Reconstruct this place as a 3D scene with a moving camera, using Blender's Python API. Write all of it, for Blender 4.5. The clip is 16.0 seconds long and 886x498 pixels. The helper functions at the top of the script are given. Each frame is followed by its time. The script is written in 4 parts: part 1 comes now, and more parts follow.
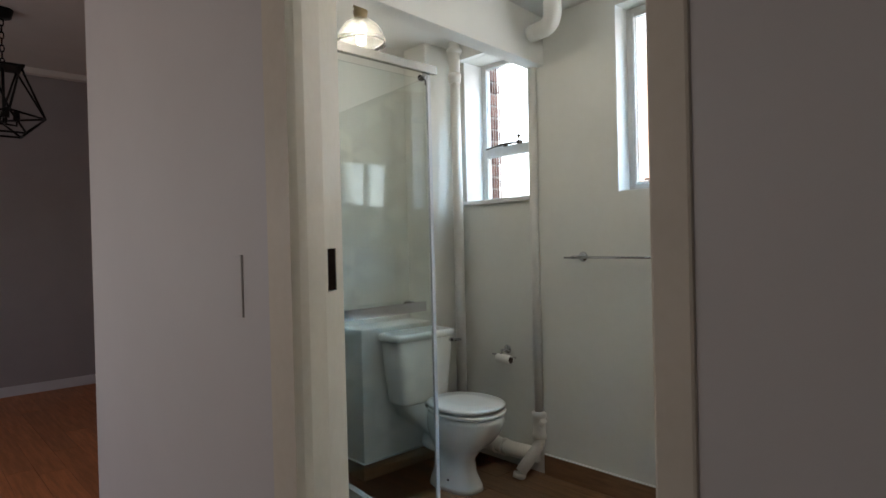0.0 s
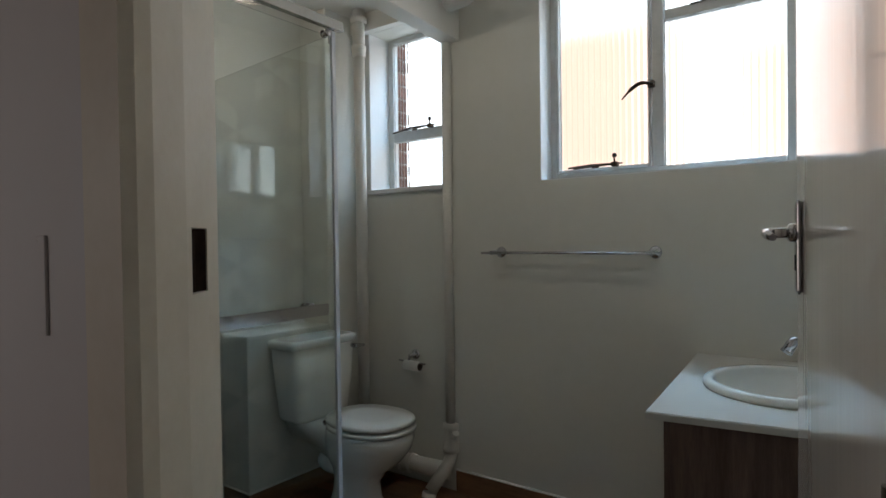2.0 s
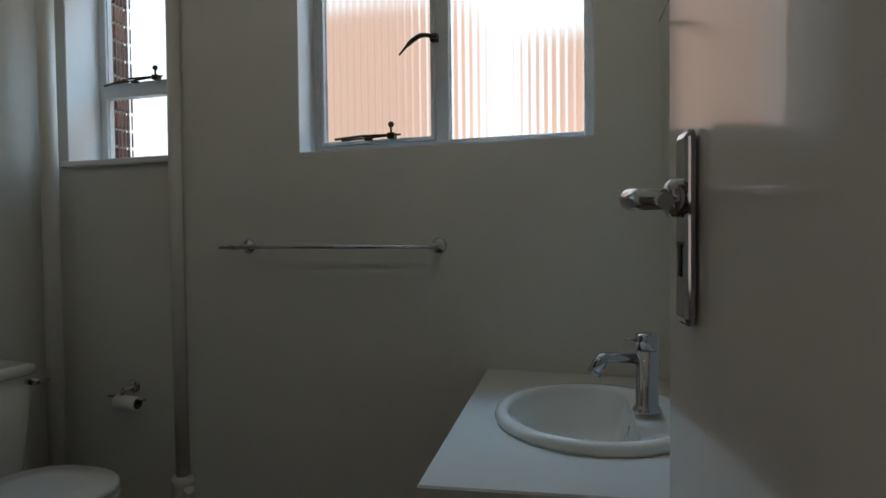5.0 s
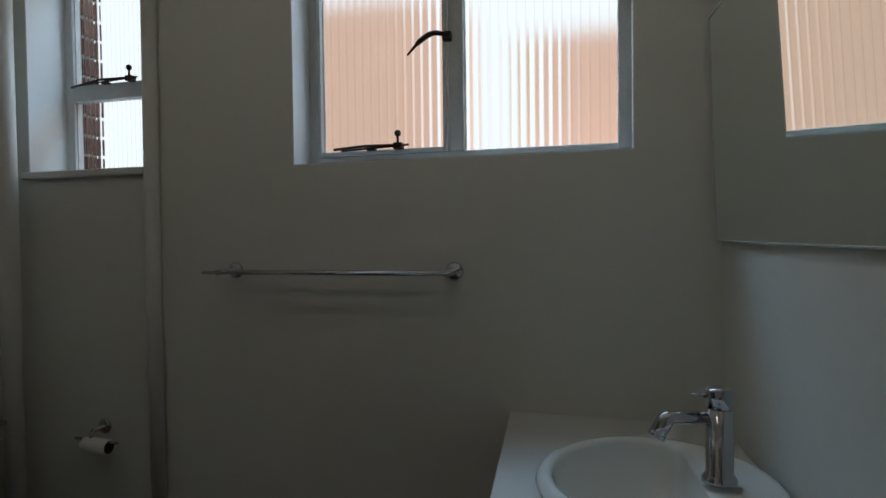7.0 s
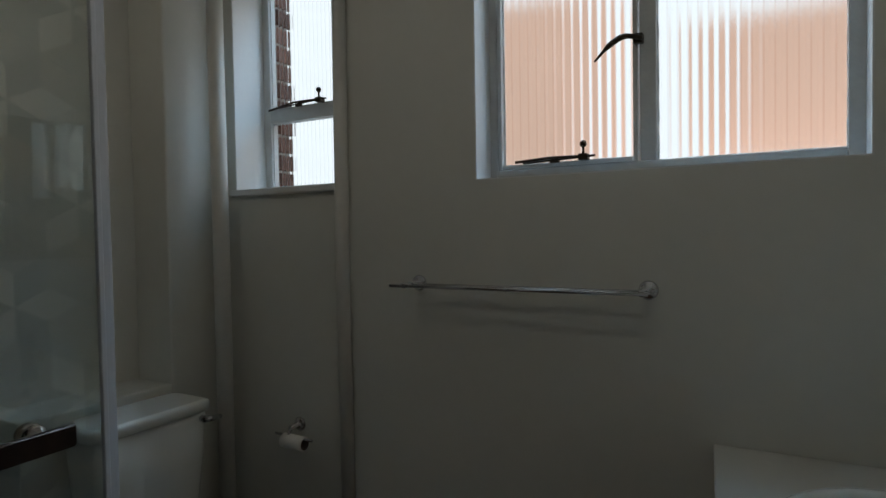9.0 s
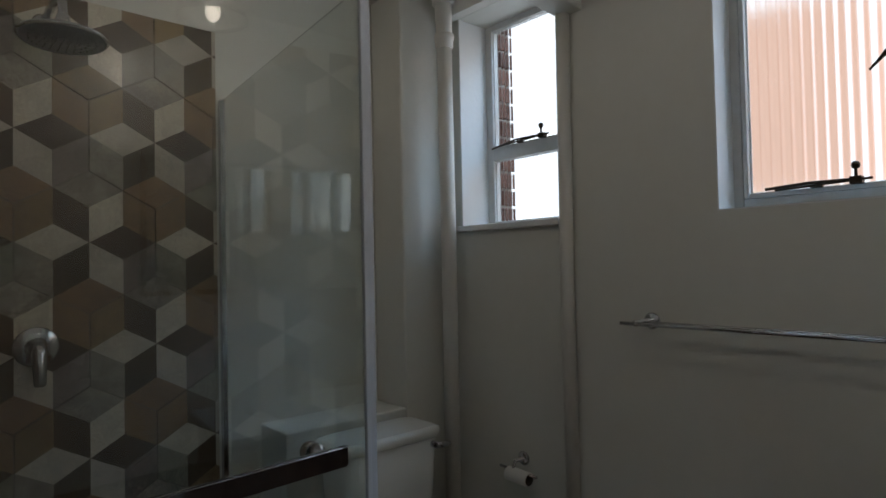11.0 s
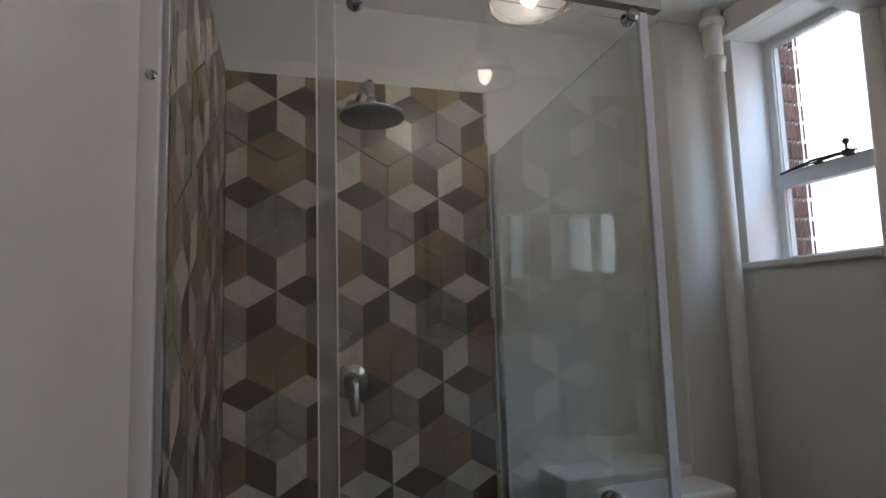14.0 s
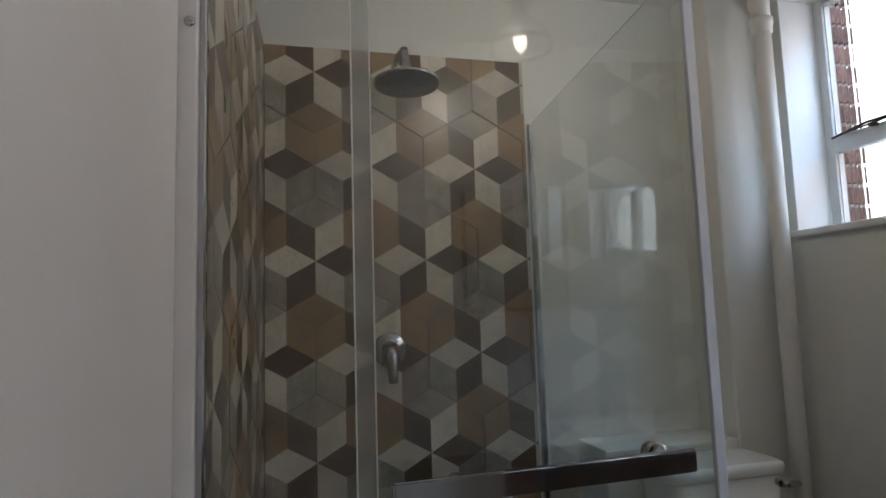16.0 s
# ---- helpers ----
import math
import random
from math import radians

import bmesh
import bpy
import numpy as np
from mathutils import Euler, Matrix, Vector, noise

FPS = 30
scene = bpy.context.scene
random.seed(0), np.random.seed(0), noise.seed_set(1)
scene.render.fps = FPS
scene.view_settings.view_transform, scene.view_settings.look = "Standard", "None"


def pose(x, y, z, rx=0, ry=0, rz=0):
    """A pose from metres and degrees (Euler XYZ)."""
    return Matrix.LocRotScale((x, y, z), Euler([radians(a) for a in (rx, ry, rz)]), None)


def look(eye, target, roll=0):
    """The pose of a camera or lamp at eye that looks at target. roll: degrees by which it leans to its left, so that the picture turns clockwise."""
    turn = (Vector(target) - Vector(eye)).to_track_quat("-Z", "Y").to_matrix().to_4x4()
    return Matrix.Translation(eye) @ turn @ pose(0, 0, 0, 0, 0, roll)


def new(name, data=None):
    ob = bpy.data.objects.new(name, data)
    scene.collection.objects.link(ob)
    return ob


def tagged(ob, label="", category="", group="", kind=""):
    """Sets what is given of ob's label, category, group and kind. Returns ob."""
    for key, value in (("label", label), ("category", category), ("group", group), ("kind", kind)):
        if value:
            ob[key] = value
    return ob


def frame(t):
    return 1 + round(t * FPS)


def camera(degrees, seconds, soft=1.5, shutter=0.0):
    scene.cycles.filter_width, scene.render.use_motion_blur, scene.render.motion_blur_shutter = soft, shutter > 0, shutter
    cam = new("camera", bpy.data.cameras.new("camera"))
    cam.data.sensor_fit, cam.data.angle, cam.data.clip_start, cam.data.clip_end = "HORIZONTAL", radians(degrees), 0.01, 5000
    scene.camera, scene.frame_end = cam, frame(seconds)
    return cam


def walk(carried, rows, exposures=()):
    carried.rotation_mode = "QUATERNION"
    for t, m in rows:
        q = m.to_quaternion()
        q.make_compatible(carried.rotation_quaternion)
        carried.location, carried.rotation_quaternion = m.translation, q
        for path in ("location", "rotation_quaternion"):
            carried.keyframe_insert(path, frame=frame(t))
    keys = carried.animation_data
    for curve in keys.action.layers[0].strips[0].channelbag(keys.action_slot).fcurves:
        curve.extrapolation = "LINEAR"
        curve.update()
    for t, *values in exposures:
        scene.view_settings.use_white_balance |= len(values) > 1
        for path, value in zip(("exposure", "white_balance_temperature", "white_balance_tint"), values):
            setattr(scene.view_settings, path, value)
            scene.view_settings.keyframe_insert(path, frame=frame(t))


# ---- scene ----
cam = camera(73.4, 16.0)

PATH = [
    (0, (2.966, -2.648, 1.296), (1.504, -1.284, 1.278), -1.4),
    (0.5, (2.885, -2.594, 1.297), (1.449, -1.203, 1.272), -1.2),
    (1, (2.819, -2.538, 1.294), (1.421, -1.108, 1.27), -1.2),
    (1.5, (2.722, -2.477, 1.296), (1.397, -0.979, 1.265), -0.9),
    (2, (2.662, -2.431, 1.271), (1.468, -0.827, 1.241), -0.8),
    (2.5, (2.622, -2.364, 1.255), (1.576, -0.66, 1.225), -0.7),
    (3, (2.584, -2.247, 1.246), (1.66, -0.473, 1.212), -0.7),
    (3.5, (2.565, -2.176, 1.247), (1.746, -0.353, 1.2), -0.7),
    (4, (2.564, -2.098, 1.247), (1.832, -0.238, 1.195), -0.7),
    (4.5, (2.544, -1.957, 1.245), (1.89, -0.068, 1.19), -0.6),
    (7, (2.352, -1.643, 1.316), (1.806, 0.281, 1.267), -0.7),
    (7.5, (2.315, -1.641, 1.329), (1.706, 0.263, 1.279), -0.7),
    (8, (2.281, -1.644, 1.348), (1.569, 0.225, 1.293), -0.8),
    (8.5, (2.245, -1.649, 1.367), (1.405, 0.166, 1.306), -0.9),
    (9, (2.219, -1.656, 1.376), (1.24, 0.087, 1.318), -1.0),
    (9.5, (2.193, -1.671, 1.381), (1.073, -0.015, 1.34), -1.0),
    (10, (2.173, -1.685, 1.386), (0.906, -0.137, 1.372), -1.1),
    (12.5, (2.131, -1.719, 1.412), (0.386, -0.755, 1.572), -1.3),
    (13, (2.119, -1.739, 1.407), (0.309, -0.911, 1.604), -1.4),
    (13.5, (2.112, -1.756, 1.405), (0.255, -1.044, 1.621), -1.5),
    (14, (2.109, -1.761, 1.394), (0.218, -1.15, 1.614), -1.7),
    (14.5, (2.103, -1.761, 1.366), (0.192, -1.213, 1.585), -1.7),
    (15, (2.096, -1.762, 1.343), (0.176, -1.245, 1.557), -1.8),
    (15.5, (2.094, -1.761, 1.329), (0.169, -1.259, 1.535), -1.8),
    (16, (2.098, -1.755, 1.316), (0.17, -1.267, 1.515), -1.8),
]
EXPOSURES = [(0, 1.03, 6500, 10), (1.5, 0.38, 6500, 10), (2.5, -0.05, 6500, 10), (3.5, -0.52, 6500, 10), (4.5, -0.62, 6500, 10), (7, -0.9, 6500, 10), (9, -0.95, 6500, 9), (10, -0.95, 6500, 9), (12.5, 0.2, 6400, 22), (13, 0.25, 6400, 22), (14, 0.02, 6400, 21), (14.5, -0.1, 6400, 20), (15.2, 0.08, 6400, 19), (16, 0.35, 6400, 18)]
walk(cam, [(t, look(eye, target, roll)) for t, eye, target, roll in PATH], EXPOSURES)

# ---- world and large lights ----
world = bpy.data.worlds.new("world")
scene.world = world
world.use_nodes = True
wn = world.node_tree.nodes
sky = wn.new("ShaderNodeTexSky")
sky.sky_type, sky.sun_disc = "NISHITA", False
sky.sun_elevation, sky.sun_rotation = radians(50), radians(200)
wn["Background"].inputs["Strength"].default_value = 0.1
world.node_tree.links.new(sky.outputs[0], wn["Background"].inputs["Color"])


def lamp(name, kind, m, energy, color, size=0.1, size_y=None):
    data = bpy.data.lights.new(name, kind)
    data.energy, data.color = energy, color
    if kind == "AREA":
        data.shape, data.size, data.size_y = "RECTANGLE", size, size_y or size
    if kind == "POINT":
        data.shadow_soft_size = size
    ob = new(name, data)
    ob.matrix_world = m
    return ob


# added fill lamp in the living room, standing in for unseen daylight
lamp("living_fill_light", "AREA", look((-1.2, -4.45, 1.5), (-1.2, 0, 1.3)), 4.7, (0.97, 0.92, 0.98), 1.6, 1.2)
# added fill lamp for the hall, behind the walker, with no real source
lamp("hall_fill_light", "AREA", look((1.0, -4.5, 1.5), (1.0, -2.0, 1.4)), 3.8, (1.0, 0.86, 0.76), 1.2, 1.2)
# open sky above the yard, over the windows
lamp("sky_light", "AREA", look((1.5, 1.5, 4.15), (1.5, 0, 4.15)), 210, (0.38, 0.68, 1.0), 4.0, 1.5)
# the warm bulbs of the two ceiling lamps, over the shower and over the middle of the room
LAMPS = ((0.755, -1.06), (2.093, -0.95))
for (lx, ly), power in zip(LAMPS, (1.7, 2.4)):
    lamp("bulb_light", "POINT", pose(lx, ly, 2.245), power, (1.0, 0.92, 0.79), 0.02)


# ---- materials ----
def material(name, color, rough=0.5, metal=0.0, spec=0.5, vary=0.0, scale=8.0, bump=0.0, bump_scale=60.0, coat=0.0, tone=None, stretch=(1, 1, 1), piece=0.0, fine=0.0, island=None):
    m = bpy.data.materials.new(name)
    m.use_nodes = True
    n, l = m.node_tree.nodes, m.node_tree.links
    b = n["Principled BSDF"]
    b.inputs["Roughness"].default_value = rough
    b.inputs["Metallic"].default_value = metal
    b.inputs["Specular IOR Level"].default_value = spec
    b.inputs["Coat Weight"].default_value = coat
    b.inputs["Coat Roughness"].default_value = 0.08
    b.inputs["Base Color"].default_value = (*color, 1)
    co = n.new("ShaderNodeTexCoord")
    mp = n.new("ShaderNodeMapping")
    mp.inputs["Scale"].default_value = stretch
    l.new(co.outputs["Object"], mp.inputs["Vector"])
    vec = mp.outputs["Vector"]
    if piece > 0:
        oi = n.new("ShaderNodeObjectInfo")
        ad = n.new("ShaderNodeVectorMath")
        mu = n.new("ShaderNodeMath")
        mu.operation = "MULTIPLY"
        mu.inputs[1].default_value = 40
        l.new(oi.outputs["Random"], mu.inputs[0])
        l.new(mp.outputs["Vector"], ad.inputs[0])
        l.new(mu.outputs[0], ad.inputs[1])
        vec = ad.outputs[0]
    src = None
    if vary > 0:
        tx = n.new("ShaderNodeTexNoise")
        tx.inputs["Scale"].default_value, tx.inputs["Detail"].default_value, tx.inputs["Roughness"].default_value = scale, 6, 0.6
        l.new(vec, tx.inputs["Vector"])
        rp = n.new("ShaderNodeValToRGB")
        other = tone or tuple(c * (1 - vary) for c in color)
        rp.color_ramp.elements[0].position, rp.color_ramp.elements[1].position = 0.32, 0.68
        rp.color_ramp.elements[0].color, rp.color_ramp.elements[1].color = (*other, 1), (*color, 1)
        l.new(tx.outputs["Fac"], rp.inputs[0])
        src = rp.outputs["Color"]
        if fine > 0:
            t2 = n.new("ShaderNodeTexNoise")
            t2.inputs["Scale"].default_value, t2.inputs["Detail"].default_value = scale * 9, 4
            l.new(vec, t2.inputs["Vector"])
            mx = n.new("ShaderNodeMix")
            mx.data_type, mx.blend_type = "RGBA", "OVERLAY"
            mx.inputs["Factor"].default_value = fine
            l.new(src, mx.inputs["A"])
            l.new(t2.outputs["Fac"], mx.inputs["B"])
            src = mx.outputs["Result"]
        if piece > 0:
            hs = n.new("ShaderNodeHueSaturation")
            mr = n.new("ShaderNodeMapRange")
            mr.inputs["To Min"].default_value, mr.inputs["To Max"].default_value = 1 - piece, 1 + piece
            l.new(oi.outputs["Random"], mr.inputs["Value"])
            l.new(mr.outputs[0], hs.inputs["Value"])
            l.new(src, hs.inputs["Color"])
            src = hs.outputs["Color"]
        if island:
            # each printed rhomb has its own hue and depth
            ge, h2 = n.new("ShaderNodeNewGeometry"), n.new("ShaderNodeHueSaturation")
            for sock, mid, amp, mult in (("Hue", 0.5, island[0], 1), ("Value", 1.0, island[1], 7.31)):
                mu2, fr2, mr2 = n.new("ShaderNodeMath"), n.new("ShaderNodeMath"), n.new("ShaderNodeMapRange")
                mu2.operation, fr2.operation = "MULTIPLY", "FRACT"
                mu2.inputs[1].default_value = mult
                mr2.inputs["To Min"].default_value, mr2.inputs["To Max"].default_value = mid - amp, mid + amp
                l.new(ge.outputs["Random Per Island"], mu2.inputs[0])
                l.new(mu2.outputs[0], fr2.inputs[0])
                l.new(fr2.outputs[0], mr2.inputs["Value"])
                l.new(mr2.outputs[0], h2.inputs[sock])
            l.new(src, h2.inputs["Color"])
            src = h2.outputs["Color"]
        l.new(src, b.inputs["Base Color"])
        rr = n.new("ShaderNodeMapRange")
        rr.inputs["To Min"].default_value, rr.inputs["To Max"].default_value = min(1, rough * 1.2), rough * 0.85
        l.new(tx.outputs["Fac"], rr.inputs["Value"])
        l.new(rr.outputs[0], b.inputs["Roughness"])
    if bump > 0:
        bt = n.new("ShaderNodeTexNoise")
        bt.inputs["Scale"].default_value, bt.inputs["Detail"].default_value = bump_scale, 4
        l.new(vec, bt.inputs["Vector"])
        bp = n.new("ShaderNodeBump")
        bp.inputs["Strength"].default_value, bp.inputs["Distance"].default_value = bump, 0.002
        l.new(bt.outputs["Fac"], bp.inputs["Height"])
        l.new(bp.outputs[0], b.inputs["Normal"])
    return m


def glass(name, color, rough, ior=1.45):
    m = bpy.data.materials.new(name)
    m.use_nodes = True
    b = m.node_tree.nodes["Principled BSDF"]
    b.inputs["Base Color"].default_value = (*color, 1)
    b.inputs["Transmission Weight"].default_value = 1
    b.inputs["Roughness"].default_value, b.inputs["IOR"].default_value = rough, ior
    return m


def glow(name, color, strength):
    m = bpy.data.materials.new(name)
    m.use_nodes = True
    b = m.node_tree.nodes["Principled BSDF"]
    b.inputs["Base Color"].default_value = (*color, 1)
    b.inputs["Emission Color"].default_value = (*color, 1)
    b.inputs["Emission Strength"].default_value = strength
    return m


PAINT = material("wall_paint", (0.72, 0.715, 0.665), 0.5, vary=0.05, scale=2.5, bump=0.25, bump_scale=70, fine=0.06)
CEIL = material("ceiling_paint", (0.78, 0.765, 0.72), 0.6, vary=0.04, scale=3, bump=0.3, bump_scale=50)
REVEAL = material("reveal_paint", (0.8, 0.8, 0.79), 0.35, vary=0.04, scale=5, bump=0.25, bump_scale=45)
HALL = material("hall_paint", (0.66, 0.65, 0.66), 0.55, vary=0.05, scale=2, bump=0.25, bump_scale=60)
GREY = material("living_room_paint", (0.36, 0.33, 0.33), 0.6, vary=0.08, scale=2, bump=0.2)
ENAMEL = material("cream_enamel", (0.76, 0.715, 0.62), 0.48, spec=0.35, vary=0.08, scale=7, bump=0.3, bump_scale=25, fine=0.1)
DOORPAINT = material("door_enamel", (0.82, 0.79, 0.75), 0.1, spec=0.7, vary=0.05, scale=4, bump=0.14, bump_scale=14, coat=0.5, stretch=(2.2, 2.2, 0.14))
STEEL = material("window_enamel", (0.6, 0.61, 0.6), 0.25, vary=0.1, scale=25, bump=0.5, bump_scale=90, coat=0.3)
BRASS = material("dark_brass", (0.06, 0.045, 0.03), 0.4, metal=0.8, vary=0.4, scale=40, bump=0.3)
CHROME = material("chrome", (0.52, 0.52, 0.54), 0.07, metal=1, vary=0.03, scale=30)
ALU = material("anodised_profile", (0.5, 0.48, 0.45), 0.25, metal=1, vary=0.06, scale=30)
WHITEALU = material("white_profile", (0.82, 0.82, 0.82), 0.35, vary=0.05, scale=12)
CERAMIC = material("white_ceramic", (0.82, 0.82, 0.78), 0.08, vary=0.02, scale=6, coat=0.4)
SEATW = material("seat_plastic", (0.83, 0.83, 0.79), 0.2, vary=0.02, scale=6)
PVC = material("painted_pipe", (0.74, 0.72, 0.67), 0.32, vary=0.06, scale=14, bump=0.4, bump_scale=40)
COUNTER = material("counter_laminate", (0.66, 0.655, 0.62), 0.3, bump=0.06, bump_scale=120)
WOODDARK = material("cabinet_wood", (0.19, 0.125, 0.1), 0.45, vary=0.5, scale=5, bump=0.2, bump_scale=90, stretch=(9, 9, 0.7), fine=0.3, tone=(0.085, 0.052, 0.042))
PLANK = material("floor_plank", (0.25, 0.135, 0.066), 0.38, vary=0.4, scale=4, bump=0.25, bump_scale=60, stretch=(0.9, 11, 9), piece=0.22, fine=0.3)
ROOMPLANK = material("living_room_plank", (0.58, 0.2, 0.07), 0.4, vary=0.35, scale=4, bump=0.2, stretch=(0.9, 11, 9), piece=0.2, fine=0.3)
SKIRT = material("brown_skirting", (0.27, 0.14, 0.07), 0.4, vary=0.35, scale=6, bump=0.2, stretch=(1, 8, 8), fine=0.2)
GROUT = material("grout", (0.2, 0.175, 0.145), 0.8, vary=0.3, scale=30, bump=0.5)
TCREAM = material("tile_cream", (0.62, 0.56, 0.465), 0.28, vary=0.25, scale=12, bump=0.2, bump_scale=35, piece=0.06, fine=0.3, island=(0.012, 0.16))
TDARK = material("tile_brown", (0.098, 0.065, 0.039), 0.3, vary=0.35, scale=9, bump=0.2, bump_scale=35, piece=0.08, fine=0.3, island=(0.015, 0.25))
TTAN = material("tile_tan", (0.29, 0.2, 0.107), 0.28, vary=0.35, scale=13, bump=0.2, bump_scale=35, piece=0.1, tone=(0.185, 0.125, 0.072), fine=0.6, island=(0.014, 0.22))
TGREY = material("tile_grey", (0.33, 0.298, 0.238), 0.28, vary=0.35, scale=13, bump=0.2, bump_scale=35, piece=0.1, tone=(0.175, 0.16, 0.132), fine=0.6, island=(0.045, 0.22))
BRICK = material("red_brick", (0.24, 0.12, 0.085), 0.85, vary=0.45, scale=14, bump=0.8, bump_scale=60, piece=0.25, fine=0.3)
BLACK = material("black_iron", (0.012, 0.011, 0.01), 0.45, metal=0.6, vary=0.3, scale=30)
DARKHOLE = material("shaded_raw_wood", (0.022, 0.011, 0.007), 0.95, spec=0.05, vary=0.5, scale=50, bump=0.8)
PAPER = material("toilet_paper", (0.82, 0.8, 0.76), 0.9, vary=0.05, scale=40, bump=0.4)
CARD = material("cardboard", (0.12, 0.09, 0.07), 0.9, vary=0.2, scale=30)
SEALMAT = material("bluish_plastic_seal", (0.68, 0.715, 0.77), 0.16, vary=0.06, scale=20, coat=0.3)
RUBBER = material("rubber_nozzles", (0.05, 0.05, 0.055), 0.6, vary=0.2, scale=90)
STEELPLATE = material("shower_head_face", (0.13, 0.14, 0.165), 0.35, metal=0.3, vary=0.1, scale=40)
GLASS = glass("clear_glass", (0.93, 0.97, 0.955), 0.0, 1.6)
MILKY = glass("milky_plastic", (0.95, 0.95, 0.95), 0.15, 1.2)
MILKY.node_tree.nodes["Principled BSDF"].inputs["Transmission Weight"].default_value = 0.9
SHADE = glass("lamp_glass", (1.0, 0.98, 0.94), 0.2)
SHADE.node_tree.nodes["Principled BSDF"].inputs["Transmission Weight"].default_value = 0.96


def reeded_glass(name, tint, rough):
    m = bpy.data.materials.new(name)
    m.use_nodes = True
    n, l = m.node_tree.nodes, m.node_tree.links
    n.remove(n["Principled BSDF"])
    rf, gl, fr, mx = n.new("ShaderNodeBsdfRefraction"), n.new("ShaderNodeBsdfGlossy"), n.new("ShaderNodeFresnel"), n.new("ShaderNodeMixShader")
    rf.inputs["Color"].default_value = (*tint, 1)
    rf.inputs["IOR"].default_value, rf.inputs["Roughness"].default_value = 1.16, rough
    gl.inputs["Roughness"].default_value = 0.1
    fr.inputs["IOR"].default_value = 1.4
    l.new(fr.outputs[0], mx.inputs[0])
    l.new(rf.outputs[0], mx.inputs[1])
    l.new(gl.outputs[0], mx.inputs[2])
    l.new(mx.outputs[0], n["Material Output"].inputs["Surface"])
    return m


# the groove slot's darker tint stands for the dark lines of refraction
REED = [reeded_glass("reeded_glass", (0.95, 0.96, 0.95), 0.4), reeded_glass("shaded_reed_groove", (0.88, 0.86, 0.84), 0.5)]
FINEREED = [reeded_glass("clear_reeded_glass", (0.95, 0.96, 0.95), 0.12), reeded_glass("clear_shaded_groove", (0.86, 0.85, 0.83), 0.3)]
MIRROR = material("mirror", (0.84, 0.9, 0.87), 0.0, metal=1)
GLASSEDGE = material("ground_glass_edge", (0.5, 0.56, 0.53), 0.35, vary=0.15, scale=30)
BULB = glow("bulb", (1.0, 0.9, 0.75), 7)


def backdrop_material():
    m = bpy.data.materials.new("sky_and_yard_glow")
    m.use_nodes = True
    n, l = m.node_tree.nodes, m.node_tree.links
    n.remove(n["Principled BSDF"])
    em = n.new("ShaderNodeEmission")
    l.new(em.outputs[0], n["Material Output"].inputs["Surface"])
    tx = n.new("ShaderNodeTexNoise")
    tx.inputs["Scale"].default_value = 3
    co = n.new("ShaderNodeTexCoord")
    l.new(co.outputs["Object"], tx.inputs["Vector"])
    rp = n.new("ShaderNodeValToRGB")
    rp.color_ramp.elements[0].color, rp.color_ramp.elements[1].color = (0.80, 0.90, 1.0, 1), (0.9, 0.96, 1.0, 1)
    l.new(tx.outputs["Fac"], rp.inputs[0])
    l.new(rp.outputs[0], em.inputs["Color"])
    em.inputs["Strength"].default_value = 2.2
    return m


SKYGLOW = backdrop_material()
# far brick: the daylight on it is put in as emission
SALMON = material("glowing_brick_far", (0.62, 0.3, 0.2), 0.9, vary=0.15, scale=2)
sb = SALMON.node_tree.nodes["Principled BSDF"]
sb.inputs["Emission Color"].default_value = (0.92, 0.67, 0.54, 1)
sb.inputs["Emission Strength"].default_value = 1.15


# ---- mesh tools ----
def box(bm, x0, y0, z0, x1, y1, z1, bevel=0.0, m=None, mat=0):
    r = bmesh.ops.create_cube(bm, size=1)
    vs = r["verts"]
    for v in vs:
        v.co = Vector((x0 + (v.co.x + 0.5) * (x1 - x0), y0 + (v.co.y + 0.5) * (y1 - y0), z0 + (v.co.z + 0.5) * (z1 - z0)))
        if m:
            v.co = m @ v.co
    fs = {f for v in vs for f in v.link_faces}
    for f in fs:
        f.material_index = mat
    if bevel > 0:
        es = {e for v in vs for e in v.link_edges}
        bmesh.ops.bevel(bm, geom=list(es), offset=bevel, segments=2, affect="EDGES", profile=0.5)
    return bm


def prism(bm, pts, z0, z1, bevel=0.0):
    lo = [bm.verts.new((x, y, z0)) for x, y in pts]
    hi = [bm.verts.new((x, y, z1)) for x, y in pts]
    fs = [bm.faces.new(lo[::-1]), bm.faces.new(hi)]
    k = len(pts)
    for i in range(k):
        fs.append(bm.faces.new((lo[i], lo[(i + 1) % k], hi[(i + 1) % k], hi[i])))
    bmesh.ops.recalc_face_normals(bm, faces=fs)
    if bevel > 0:
        bmesh.ops.bevel(bm, geom=list({e for f in fs for e in f.edges}), offset=bevel, segments=2, affect="EDGES", profile=0.5)
    return bm


def tube(bm, pts, r, seg=14, caps=True):
    """A round tube along points; r is one radius or one for each point."""
    pts = [Vector(p) for p in pts]
    rs = r if isinstance(r, (list, tuple)) else [r] * len(pts)
    rings, ref = [], None
    for i, p in enumerate(pts):
        d = (pts[min(i + 1, len(pts) - 1)] - pts[max(i - 1, 0)]).normalized()
        if ref is None:
            ref = d.orthogonal().normalized()
        ref = (ref - d * ref.dot(d)).normalized()
        side = d.cross(ref)
        rings.append([bm.verts.new(p + (ref * math.cos(a) + side * math.sin(a)) * rs[i]) for a in [2 * math.pi * k / seg for k in range(seg)]])
    for a, b in zip(rings, rings[1:]):
        for k in range(seg):
            f = bm.faces.new((a[k], a[(k + 1) % seg], b[(k + 1) % seg], b[k]))
            f.smooth = True
    if caps:
        bm.faces.new(rings[0][::-1])
        bm.faces.new(rings[-1])
    return bm


